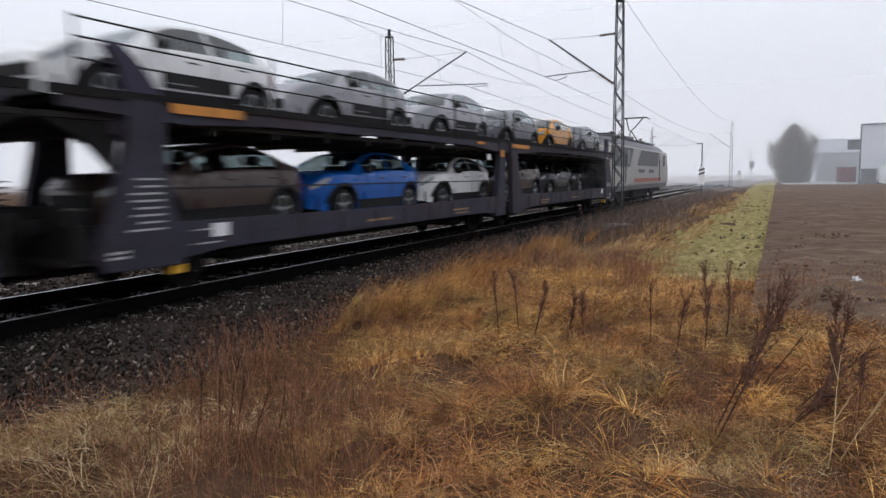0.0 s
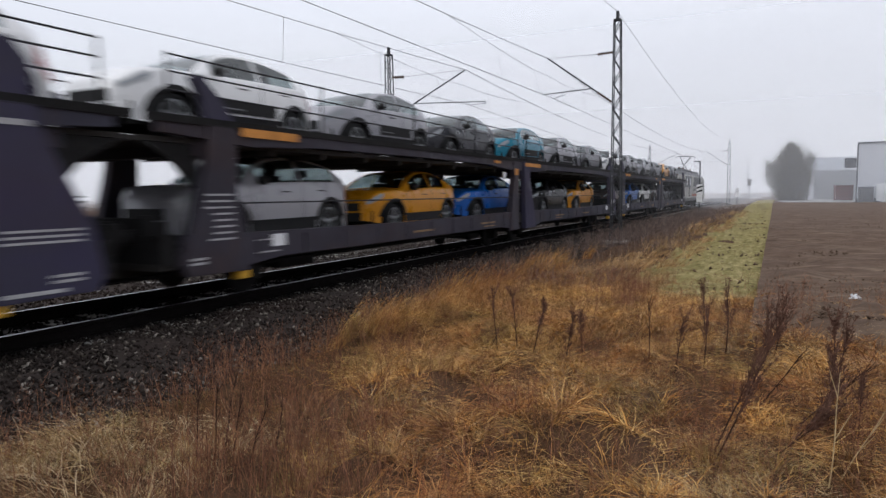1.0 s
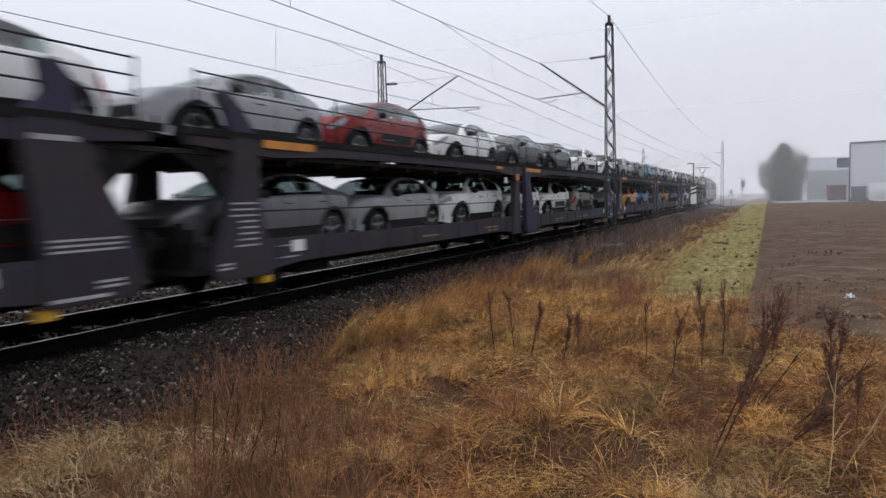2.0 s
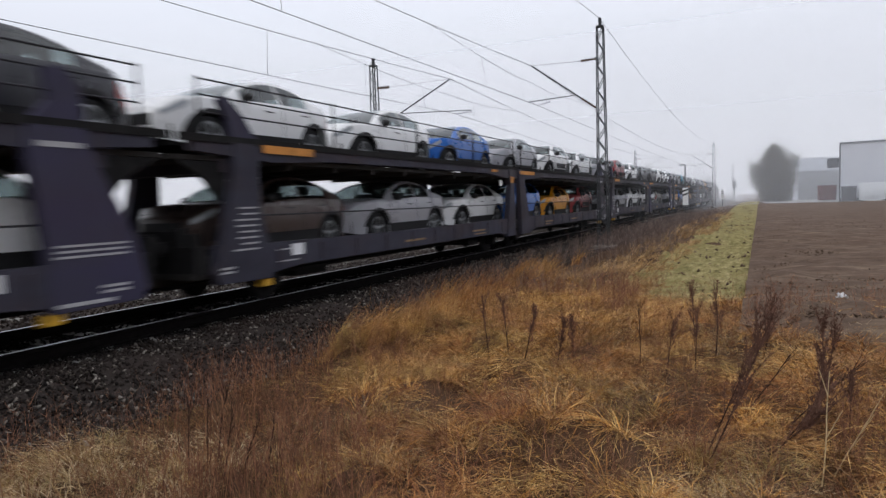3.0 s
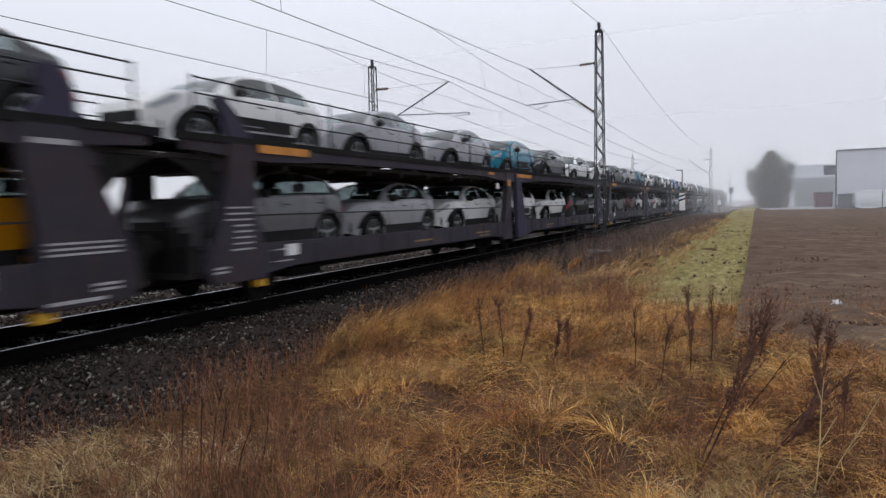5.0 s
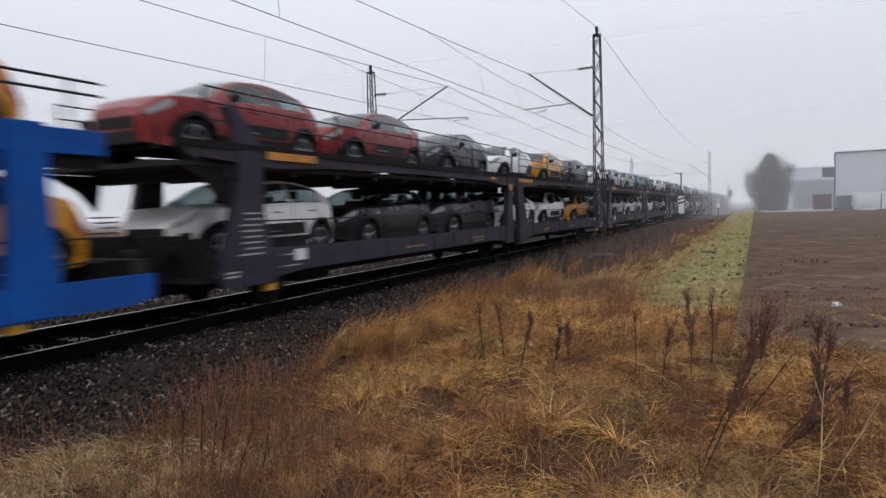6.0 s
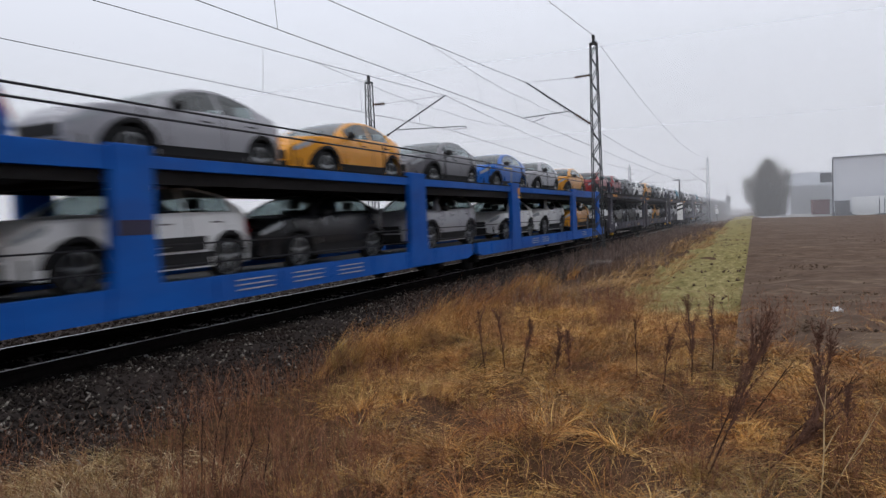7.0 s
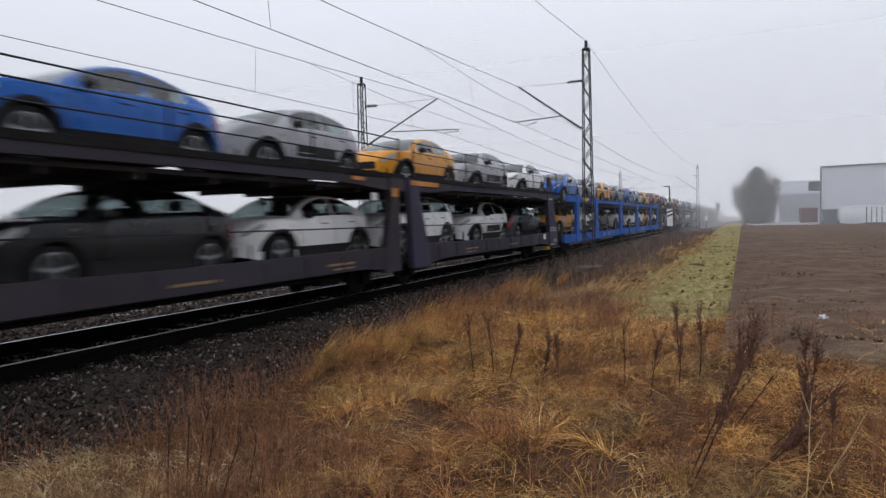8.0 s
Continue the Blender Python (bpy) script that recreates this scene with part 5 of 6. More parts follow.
def build_tree():
    bark = plain("bark_grey", (0.13, 0.122, 0.108), 0.9, 0, 0.3, 6)
    twig = plain("twigs_grey_brown", (0.15, 0.14, 0.122), 0.9, 0, 0.35, 3)
    rnd, rs = random.Random(12), np.random.RandomState(8)
    # a broad bushy tree, dense to the ground, with a fringe of upright twigs
    t = thing("tree", "bushy winter tree, dense to the ground with fine twigs", "tree", "trees beside the yard", Matrix.Translation((1.75, 100, 0.1)))
    bm, tips = limbs(rnd, [((x, 0.2 * x, 0), (0.16 * x, 0.1, 1)) for x in (-0.9, -0.3, 0.3, 0.9)], 3, 1.75, 0.055, 0.40)
    part("trunk", bm, bark, t, "forked grey stems and limbs")
    n = 60000
    z = 0.1 + 7.4 * rs.rand(n) ** 0.95
    ang = 6.283 * rs.rand(n)
    reach = np.interp(z, [0, 0.8, 2.2, 3.6, 4.8, 5.8, 6.8, 7.6], [1.5, 1.95, 2.35, 2.45, 2.2, 1.7, 1.0, 0.4])
    reach = reach * (1 + 0.10 * np.sin(ang * 3 + z * 1.3) + 0.10 * np.sin(ang * 7 - z * 2.1))
    rad = reach * np.abs(rs.normal(0.60, 0.26, n)).clip(0, 1.15)
    c = np.stack([rad * np.cos(ang), rad * np.sin(ang), z], -1)
    gap = lumps(c[:, 0] + 20, z * 0.9 + c[:, 1] * 0.4 + 9, 0.7)
    c = c[rs.rand(n) < np.interp(z, [0, 4.0, 5.4, 6.4, 7.5], [1, 0.9, 0.5, 0.22, 0.06]) * np.clip(gap * 1.1 + 0.45, 0.3, 1)]
    out = np.stack([c[:, 0] * 0.45, c[:, 1] * 0.45, 1.1 + 0 * c[:, 0]], -1) + rs.normal(0, 0.45, c.shape)
    V = twigs_mesh(rs, c, out, rs.uniform(0.18, 0.55, len(c)), rs.uniform(0.007, 0.018, len(c)))
    put("crown", quads_mesh("crown", V, np.arange(len(V)).reshape(-1, 4), twig), t)
    # upright bare shoots over the crown and thin shoots at its side
    m = 1100
    x, y = rs.normal(0.0, 0.9, m), rs.normal(0, 0.6, m)
    base = np.stack([x, y, np.interp(np.abs(x), [0, 0.8, 2], [5.9, 5.5, 4.2]) + rs.normal(0, 0.7, m)], -1)
    side = np.stack([-rs.uniform(1.8, 2.7, m), rs.normal(0, 0.6, m), rs.uniform(1.8, 5.0, m)], -1)
    base = np.concatenate([base, side[:420]])
    out = np.concatenate([np.stack([0.25 * x, 0.2 * y, 1 + 0 * x], -1), np.stack([-0.6 + 0 * x, 0 * x, 0.9 + 0 * x], -1)[:420]]) + rs.normal(0, 0.12, (len(base), 3))
    V = twigs_mesh(rs, base, out, rs.uniform(0.6, 1.7, len(base)), rs.uniform(0.006, 0.012, len(base)))
    put("shoots", quads_mesh("shoots", V, np.arange(len(V)).reshape(-1, 4), twig), t)
    # a bare tree behind it
    t = thing("tree", "slender bare tree with open upright branches", "tree", "trees beside the yard", Matrix.Translation((3.6, 104, 0.1)))
    bm, tips = limbs(rnd, [((0, 0, 0), (-0.03, 0, 1)), ((0.2, 0, 0), (0.08, 0.05, 1))], 4, 2.5, 0.075, 0.27)
    part("trunk", bm, bark, t, "slender trunk and bare branches")
    base = np.repeat(np.array([tuple(q) for q, d in tips]), 2, 0)
    out = np.repeat(np.array([tuple(d) for q, d in tips]), 2, 0) + rs.normal(0, 0.35, base.shape)
    V = twigs_mesh(rs, base, out, rs.uniform(0.25, 0.75, len(base)), rs.uniform(0.006, 0.012, len(base)))
    put("crown", quads_mesh("crown", V, np.arange(len(V)).reshape(-1, 4), twig), t)


build_far()
build_tree()


def motions():
    """The train rolls away along its track; all that rides on it goes along."""
    times = [0.5 * k for k in range(17)]
    for ob, s, x, z, turn in MOVERS:
        walk(ob, [(t, pose(x, s + train_at(t), z, 0, 0, turn)) for t in times])


# ---------------------------------------------------------------- mist
def build_mist():
    """Thin veils of ground mist, each letting most of the view through."""
    for k, (y, a) in enumerate(((27, 0.012), (41, 0.018), (60, 0.03), (81, 0.13), (112, 0.22), (190, 0.45))):
        mat = bpy.data.materials.new("mist")
        mat.use_nodes = True
        t = mat.node_tree
        t.nodes.clear()
        up, down = t.nodes.new("ShaderNodeCombineXYZ"), t.nodes.new("ShaderNodeCombineXYZ")
        up.inputs[2].default_value, down.inputs[2].default_value = 1.0, -1.0
        dif, trl = t.nodes.new("ShaderNodeBsdfDiffuse"), t.nodes.new("ShaderNodeBsdfTranslucent")
        for n, src in ((dif, up), (trl, down)):
            n.inputs["Color"].default_value = (0.765, 0.77, 0.79, 1)
            t.links.new(src.outputs[0], n.inputs["Normal"])
        add = t.nodes.new("ShaderNodeAddShader")
        t.links.new(dif.outputs[0], add.inputs[0])
        t.links.new(trl.outputs[0], add.inputs[1])
        clear, mix, out = t.nodes.new("ShaderNodeBsdfTransparent"), t.nodes.new("ShaderNodeMixShader"), t.nodes.new("ShaderNodeOutputMaterial")
        co, sep, fade = t.nodes.new("ShaderNodeTexCoord"), t.nodes.new("ShaderNodeSeparateXYZ"), t.nodes.new("ShaderNodeMapRange")
        t.links.new(co.outputs["Object"], sep.inputs[0])
        t.links.new(sep.outputs["Z"], fade.inputs["Value"])
        fade.interpolation_type = "SMOOTHSTEP"
        for key, v in (("From Min", 0.02 * y), ("From Max", 0.42 * y), ("To Min", a), ("To Max", 0.0)):
            fade.inputs[key].default_value = v
        low, both = t.nodes.new("ShaderNodeMapRange"), t.nodes.new("ShaderNodeMath")
        low.interpolation_type, both.operation = "SMOOTHSTEP", "MULTIPLY"
        for key, v in (("From Min", -0.5 if y < 70 else -2.0), ("From Max", 1.2 if y < 70 else -1.0), ("To Min", 0.0), ("To Max", 1.0)):
            low.inputs[key].default_value = v
        t.links.new(sep.outputs["Z"], low.inputs["Value"])
        t.links.new(fade.outputs[0], both.inputs[0])
        t.links.new(low.outputs[0], both.inputs[1])
        t.links.new(both.outputs[0], mix.inputs[0])
        t.links.new(clear.outputs[0], mix.inputs[1])
        t.links.new(add.outputs[0], mix.inputs[2])
        t.links.new(mix.outputs[0], out.inputs["Surface"])
        w = y * 3
        m = quads_mesh("mist", np.array([(-w, y, -0.7), (w, y, -0.7), (w, y, 0.45 * y), (-w, y, 0.45 * y)]), np.array([[0, 1, 2, 3]]), mat)
        tagged(put("mist", m), "thin pale veil of ground mist", "mist", kind="stuff")


build_mist()


# ---------------------------------------------------------------- stones
def scatter_stones(rs, x, y, z, size):
    """Broken stones, each an uneven octahedron cut to six corners."""
    n = len(x)
    base = np.array([(1, 0, 0), (-1, 0, 0), (0, 1, 0), (0, -1, 0), (0, 0, 1), (0, 0, -1)], float)
    V = base[None] * rs.uniform(0.6, 1.2, (n, 6, 1)) + rs.normal(0, 0.22, (n, 6, 3))
    a = rs.rand(n) * 6.283
    c, s = np.cos(a), np.sin(a)
    X, Y = V[..., 0] * c[:, None] - V[..., 1] * s[:, None], V[..., 0] * s[:, None] + V[..., 1] * c[:, None]
    tx, ty = rs.normal(0, 0.5, n), rs.normal(0, 0.5, n)
    Z = V[..., 2] * 0.75 + X * tx[:, None] + Y * ty[:, None]
    P = np.stack([X, Y, Z], -1) * size[:, None, None] + np.stack([x, y, z], -1)[:, None]
    f = np.array([(0, 2, 4), (2, 1, 4), (1, 3, 4), (3, 0, 4), (2, 0, 5), (1, 2, 5), (3, 1, 5), (0, 3, 5)])
    F = (f[None] + (np.arange(n) * 6)[:, None, None]).reshape(-1, 3)
    return P.reshape(-1, 3), F


def bed_height(x):
    return np.interp(x, [-16.0, -15.1, -14.6, -6.75, -6.45, -5.75, -5.6], [-0.62, -0.24, -0.19, -0.19, -0.22, -0.53, -0.62])


def build_stones():
    rs = np.random.RandomState(21)
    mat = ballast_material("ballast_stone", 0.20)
    n = 44000
    y = 1.5 + 44 * rs.rand(n) ** 1.9
    x = rs.uniform(-7.35, -4.65, n)
    x = np.where(x > -5.4, -5.4 + (x + 5.4) * rs.rand(n) ** 0.5, x)
    v, f = scatter_stones(rs, x, y, np.maximum(bed_height(x), np.where(x > -5.9, ground_height(x, y), -9)) + 0.012, rs.uniform(0.013, 0.034, n))
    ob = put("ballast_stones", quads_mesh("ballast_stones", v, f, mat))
    tagged(ob, "loose dark grey ballast stones on the shoulder", "stones", kind="stuff")
    n = 16000
    y = 2.5 + 50 * rs.rand(n) ** 1.6
    x = rs.uniform(-11.6, -7.55, n)
    v, f = scatter_stones(rs, x, y, bed_height(x) + 0.01, rs.uniform(0.02, 0.042, n))
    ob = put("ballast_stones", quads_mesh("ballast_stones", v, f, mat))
    tagged(ob, "grey ballast stones between the rails and the tracks", "stones", kind="stuff")
    # clods of the field
    n = 230
    y = 9.5 + 34 * rs.rand(n) ** 1.5
    x = rs.uniform(-2.1, -0.3, n)
    v, f = scatter_stones(rs, x, y, ground_height(x, y) + 0.05, rs.uniform(0.015, 0.06, n))
    ob = put("clods", quads_mesh("clods", v, f, field_material()))
    tagged(ob, "small clods of earth thrown on the mown strip", "soil", kind="stuff")
    n = 8000
    y = 8.3 + 52 * rs.rand(n) ** 1.8
    x = -0.15 + (2.5 + 0.42 * y) * rs.rand(n)
    v, f = scatter_stones(rs, x, y, ground_height(x, y) + 0.125, rs.uniform(0.010, 0.040, n) * (0.5 + 0.7 * rs.rand(n) ** 3))
    m = 6000
    y = 8.4 + 13 * rs.rand(m) ** 1.3
    x = -0.1 + (2.5 + 0.42 * y) * rs.rand(m)
    v2, f2 = scatter_stones(rs, x, y, ground_height(x, y) + 0.105, rs.uniform(0.015, 0.042, m))
    v, f = np.concatenate([v, v2]), np.concatenate([f, f2 + len(v)])
    ob = put("clods", quads_mesh("clods", v, f, field_material()))
    tagged(ob, "crumbly brown clods of ploughed soil", "soil", kind="stuff")


build_stones()


def build_scrap():
    """A crumpled scrap of white foil on the soil."""
    rs = np.random.RandomState(3)
    o = thing("foil_scrap", "crumpled scrap of white foil lying on the soil", "litter", "", Matrix.Translation((1.0, 10.58, -0.10)))
    k = 9
    u, v = np.meshgrid(np.linspace(-1, 1, k), np.linspace(-1, 1, k), indexing="ij")
    X, Y, Z = 0.07 * u + rs.normal(0, 0.015, u.shape), 0.05 * v + rs.normal(0, 0.015, u.shape), 0.06 + 0.06 * (1 - u ** 2) + rs.normal(0, 0.03, u.shape)
    i, j = np.meshgrid(np.arange(k - 1), np.arange(k - 1), indexing="ij")
    a = (i * k + j).ravel()
    put("foil", quads_mesh("foil", np.stack([X, Y, Z], -1).reshape(-1, 3), np.stack([a, a + k, a + k + 1, a + 1], -1), M_PAPER), o)


build_scrap()


# ---------------------------------------------------------------- grass and weeds
def blade_mesh(name, rs, x, y, z, length, azimuth, start, end, width, material, segs=4, wobble=0.25):
    """Curved blades: each rises at the angle start and bends over to the angle end."""
    n = len(x)
    P = np.zeros((n, segs + 1, 3))
    P[:, 0] = np.stack([x, y, z], -1)
    az = azimuth.copy()
    for i in range(segs):
        th = start + (end - start) * ((i + 0.5) / segs) ** 0.9
        az = az + rs.normal(0, wobble, n)
        step = (length / segs)[:, None]
        P[:, i + 1] = P[:, i] + step * np.stack([np.cos(th) * np.cos(az), np.cos(th) * np.sin(az), np.sin(th)], -1)
    floor = ground_height(P[..., 0], P[..., 1]) + 0.012
    P[..., 2] = np.maximum(P[..., 2], np.where(P[..., 0] > -5.6, floor, -9))
    turn = rs.rand(n) * 6.283
    side = np.stack([np.cos(turn), np.sin(turn), 0.3 * rs.normal(size=n)], -1)
    taper = np.linspace(1, 0.25, segs + 1)
    off = side[:, None] * (width[:, None] * taper[None])[..., None] / 2
    V = np.stack([P - off, P + off], 2).reshape(-1, 3)
    i = np.arange(segs) * 2
    q = np.stack([i, i + 1, i + 3, i + 2], -1)
    Q = (q[None] + (np.arange(n) * (segs + 1) * 2)[:, None, None]).reshape(-1, 4)
    return quads_mesh(name, V, Q, material, True)


def straw_material(name, stops, patch, amount):
    n = Nodes(name)
    g = n.t.nodes.new("ShaderNodeNewGeometry").outputs["Random Per Island"]
    k, k2 = n.noise(0.8, 4, 0.6), n.noise(1.9, 4, 0.6)
    c = n.ramp(g, *stops)
    c = n.mix(n.ramp(k, (0.44, (0, 0, 0)), (0.58, (amount,) * 3)), c, patch)
    c = n.mix(n.ramp(k2, (0.5, (0, 0, 0)), (0.66, (0.5,) * 3)), c, (0.50, 0.33, 0.12), "MIX")
    k3, k4, k5 = n.noise(3.4, 3, 0.6), n.noise(1.3, 3, 0.5), n.noise(6.5, 3, 0.6)
    c = n.mix(n.ramp(k4, (0.36, (0.5,) * 3), (0.47, (0, 0, 0))), c, (0.25, 0.20, 0.06))
    c = n.mix(n.ramp(k3, (0.38, (0.75,) * 3), (0.50, (0, 0, 0))), c, (0.13, 0.055, 0.022))
    c = n.mix(n.ramp(k5, (0.36, (0.8,) * 3), (0.46, (0, 0, 0))), c, (0.085, 0.036, 0.015))
    c = n.mix(n.ramp(k5, (0.56, (0, 0, 0)), (0.68, (0.4,) * 3)), c, (0.68, 0.44, 0.16))
    return n.done(c, 0.75, 0, Specular_IOR_Level=0.25)


def grass_edge(y):
    """Where the tall grass ends towards the ballast."""
    return -4.75 - 0.075 * np.clip(y - 9, 0, 18) + 0.5 * (lumps(y * 0 + 3, y, 1.1) - 0.5)


def tufts(rs, n, y0, y1, power):
    y = y0 + (y1 - y0) * rs.rand(n) ** power
    x = rs.uniform(-6.3, 5.5, n)
    return x, y


def build_grass():
    rs = np.random.RandomState(33)
    gold = straw_material("straw_gold", [(0.0, (0.06, 0.022, 0.007)), (0.28, (0.30, 0.112, 0.022)), (0.58, (0.76, 0.35, 0.066)), (1.0, (0.97, 0.66, 0.26))], (0.32, 0.115, 0.045), 0.8)
    swath = straw_material("straw_swath", [(0.0, (0.12, 0.048, 0.013)), (0.28, (0.64, 0.30, 0.060)), (1.0, (0.98, 0.69, 0.28))], (0.42, 0.17, 0.06), 0.7)
    pale = straw_material("straw_pale", [(0.0, (0.16, 0.09, 0.04)), (0.35, (0.44, 0.29, 0.13)), (1.0, (0.74, 0.60, 0.40))], (0.30, 0.185, 0.095), 0.5)
    soft = straw_material("straw_soft", [(0.0, (0.18, 0.09, 0.035)), (0.4, (0.50, 0.29, 0.11)), (1.0, (0.76, 0.54, 0.29))], (0.34, 0.18, 0.09), 0.6)

    def stand(name, label, count, per, y0, y1, power, keep, length, start, end, width, mat, spread, comb=None, dome=0.0):
        """Clumps of blades. comb: the way that they all lean; dome: how far the blades fan out from the middle of their clump."""
        cx, cy = tufts(rs, count, y0, y1, power)
        ok = keep(cx, cy)
        cx, cy = cx[ok], cy[ok]
        m = len(cx)
        swirl = 6.0 * lumps(cx, cy, 1.6) + 2.0 * lumps(cx, cy, 0.5) if comb is None else comb + 1.2 * (lumps(cx, cy, 1.1) - 0.5)
        i = np.repeat(np.arange(m), per)
        k = len(i)
        ox, oy = rs.normal(0, spread, k), rs.normal(0, spread, k)
        x, y = cx[i] + ox, cy[i] + oy
        far = np.clip(y / 9.0, 0.72, 4.0)
        size = (0.50 + 0.55 * rs.rand(m) + 0.5 * lumps(cx + 4, cy, 0.5))[i]
        L = rs.uniform(*length, k) * size
        az = swirl[i] + rs.normal(0, 0.5 if start[1] < 60 or comb is not None else 0.9, k)
        hx, hy = np.cos(az) * (1 - dome) + dome * ox / spread, np.sin(az) * (1 - dome) + dome * oy / spread
        az = np.arctan2(hy, hx)
        ob = put(name, blade_mesh(name, rs, x, y, ground_height(x, y) - 0.01, L, az, np.radians(rs.uniform(*start, k)), np.radians(rs.uniform(*end, k)),
                                  rs.uniform(*width, k) * far, mat, 2 if length[1] < 0.25 else 3))
        return tagged(ob, label, "grass", kind="stuff")

    verge = lambda x, y: (x > grass_edge(y)) & ((x < -2.2 + 0.5 * lumps(x, y, 0.6)) | (y < 10.3 + 1.2 * lumps(x, y, 0.9))) & (x < 0.5 + 0.42 * y)
    near = lambda x, y: verge(x, y) & (x > -0.62 * y - 3.2) & (lumps(x + 7, y + 2, 0.30) > 0.36)
    bleached = lambda x, y: (x < -2.95 - 0.3 * (y - 2.5)) & (y < 3.9) & (lumps(x, y + 1, 0.5) > 0.22)
    # stems stand between the ballast and the golden grass
    golden = lambda x, y: x > np.interp(y, [2.0, 3.2, 3.8, 4.5, 5.3, 7.2, 9.4, 12], [-1.8, -2.4, -2.95, -3.3, -3.55, -4.45, -5.1, -9]) + 0.7 * (lumps(x, y + 5, 0.5) - 0.6)
    plain_part = lambda x, y: near(x, y) & golden(x, y) & ~bleached(x, y)
    # matted clumps, laid over by the weather
    stand("dry_grass", "domed tussocks of golden-brown dry grass on the verge", 1700, 52, 1.8, 13, 1.1, plain_part, (0.18, 0.44), (48, 88), (-70, -10), (0.0055, 0.0105), gold, 0.050, dome=0.7)
    stand("dry_grass", "golden straws lying matted in swathes over the verge", 2300, 34, 1.8, 13, 1.1, lambda x, y: plain_part(x, y) & (lumps(x, y, 0.45) > 0.40), (0.22, 0.55), (12, 48), (-35, 0), (0.005, 0.010), swath, 0.06)
    stand("dry_grass", "short broken straws between the tussocks", 1700, 22, 1.8, 9, 1.1, plain_part, (0.08, 0.22), (5, 70), (-50, 30), (0.006, 0.011), gold, 0.09)
    stand("dry_grass", "clumps of golden-brown dry grass along the line", 3000, 18, 12, 60, 1.5, lambda x, y: verge(x, y) & (x < -1.9) & (x > -3.0 - 1.0 * lumps(x, y, 1.2) - 0.6 * (y < 16)) & (rs.rand(len(x)) < np.where(y > 22, 0.35, 1.0)), (0.22, 0.5), (45, 88), (-50, 30), (0.004, 0.007), soft, 0.10, comb=0.3, dome=0.3)
    stand("dry_grass", "thin straw fringe beside the mown strip", 700, 16, 9.5, 15, 1.0, lambda x, y: (x > -2.5) & (x < -0.1), (0.12, 0.30), (25, 80), (-60, 10), (0.004, 0.007), pale, 0.10)
    stand("dry_grass", "bright golden tussocks combed over by the wind", 1000, 56, 5.4, 10.8, 1.0, lambda x, y: (x > grass_edge(y)) & golden(x, y) & (x < -0.9) & (lumps(x + 2, y, 0.7) > 0.36), (0.28, 0.56), (55, 88), (-65, -15), (0.004, 0.007), swath, 0.06, comb=0.2, dome=0.35)
    stand("tall_grass", "tall bright crest of golden grass leaning over the ballast", 900, 70, 6.4, 8.4, 1.0, lambda x, y: (x > -4.75) & (x < -3.9) & (lumps(x, y, 0.4) > 0.35), (0.45, 0.74), (70, 95), (-55, 20), (0.0035, 0.006), swath, 0.05, comb=0.25, dome=0.15)
    # taller tufts along the ballast
    edge = lambda x, y: (x > grass_edge(y) - 0.1) & (x < grass_edge(y) + 0.8 + 0.5 * lumps(x, y, 0.7)) & (lumps(x, y, 0.55) > 0.5)
    stand("tall_grass", "upright tufts of tall golden grass at the ballast edge", 3000, 30, 5.0, 18, 1.0, lambda x, y: edge(x, y) & golden(x, y), (0.38, 0.72), (70, 94), (-45, 50), (0.0035, 0.006), gold, 0.06, comb=0.3, dome=0.25)
    # short dark stubble in the hollows
    dark = straw_material("straw_dark", [(0.0, (0.05, 0.020, 0.009)), (0.5, (0.17, 0.072, 0.026)), (1.0, (0.42, 0.22, 0.075))], (0.15, 0.058, 0.028), 0.6)
    stand("dry_grass", "short dark red-brown stubble between the clumps", 4200, 20, 1.8, 11, 1.1, lambda x, y: verge(x, y) & (x > -0.62 * y - 3.2) & (lumps(x + 7, y + 2, 0.36) < 0.48), (0.10, 0.30), (30, 85), (-60, 20), (0.005, 0.009), dark, 0.07)
    # pale frosted grass
    frost = lambda x, y: near(x, y) & (((lumps(x, y, 1.3) > 0.62) & (y < 8)) | ((x > -1.0) & (y > 5.6) & (lumps(x, y, 0.6) > 0.4)) | bleached(x, y))
    stand("frosted_grass", "pale frost-bleached grass on the verge", 4200, 30, 1.8, 12, 1.1, frost, (0.12, 0.32), (35, 85), (-60, 10), (0.003, 0.006), pale, 0.07, dome=0.5)
    stand("frosted_grass", "bleached matted grass at the foot of the ballast", 1000, 26, 1.9, 4.2, 1.0, lambda x, y: (x > -4.9) & bleached(x, y), (0.18, 0.40), (30, 85), (-60, 10), (0.005, 0.009), pale, 0.07, dome=0.4)
    stand("dry_grass", "matted dry grass round the standpoint", 700, 24, -8, 1.9, 1.0, lambda x, y: (x > -5.2) & (x < 5), (0.20, 0.45), (40, 88), (-75, 0), (0.006, 0.010), gold, 0.08)
    # short blades of the mown strip
    green = straw_material("mown_blades", [(0.0, (0.17, 0.13, 0.05)), (0.5, (0.38, 0.30, 0.12)), (1.0, (0.62, 0.50, 0.27))], (0.29, 0.255, 0.10), 0.45)
    stand("dry_grass", "bleached straws scattered on the ploughed soil", 1500, 6, 7.2, 34, 1.5, lambda x, y: (x > -0.1) & (x < 0.9 + 0.42 * y) & ((y < 10) | (lumps(x, y, 0.9) > 0.5)), (0.06, 0.22), (5, 40), (-30, 10), (0.004, 0.008), pale, 0.10)
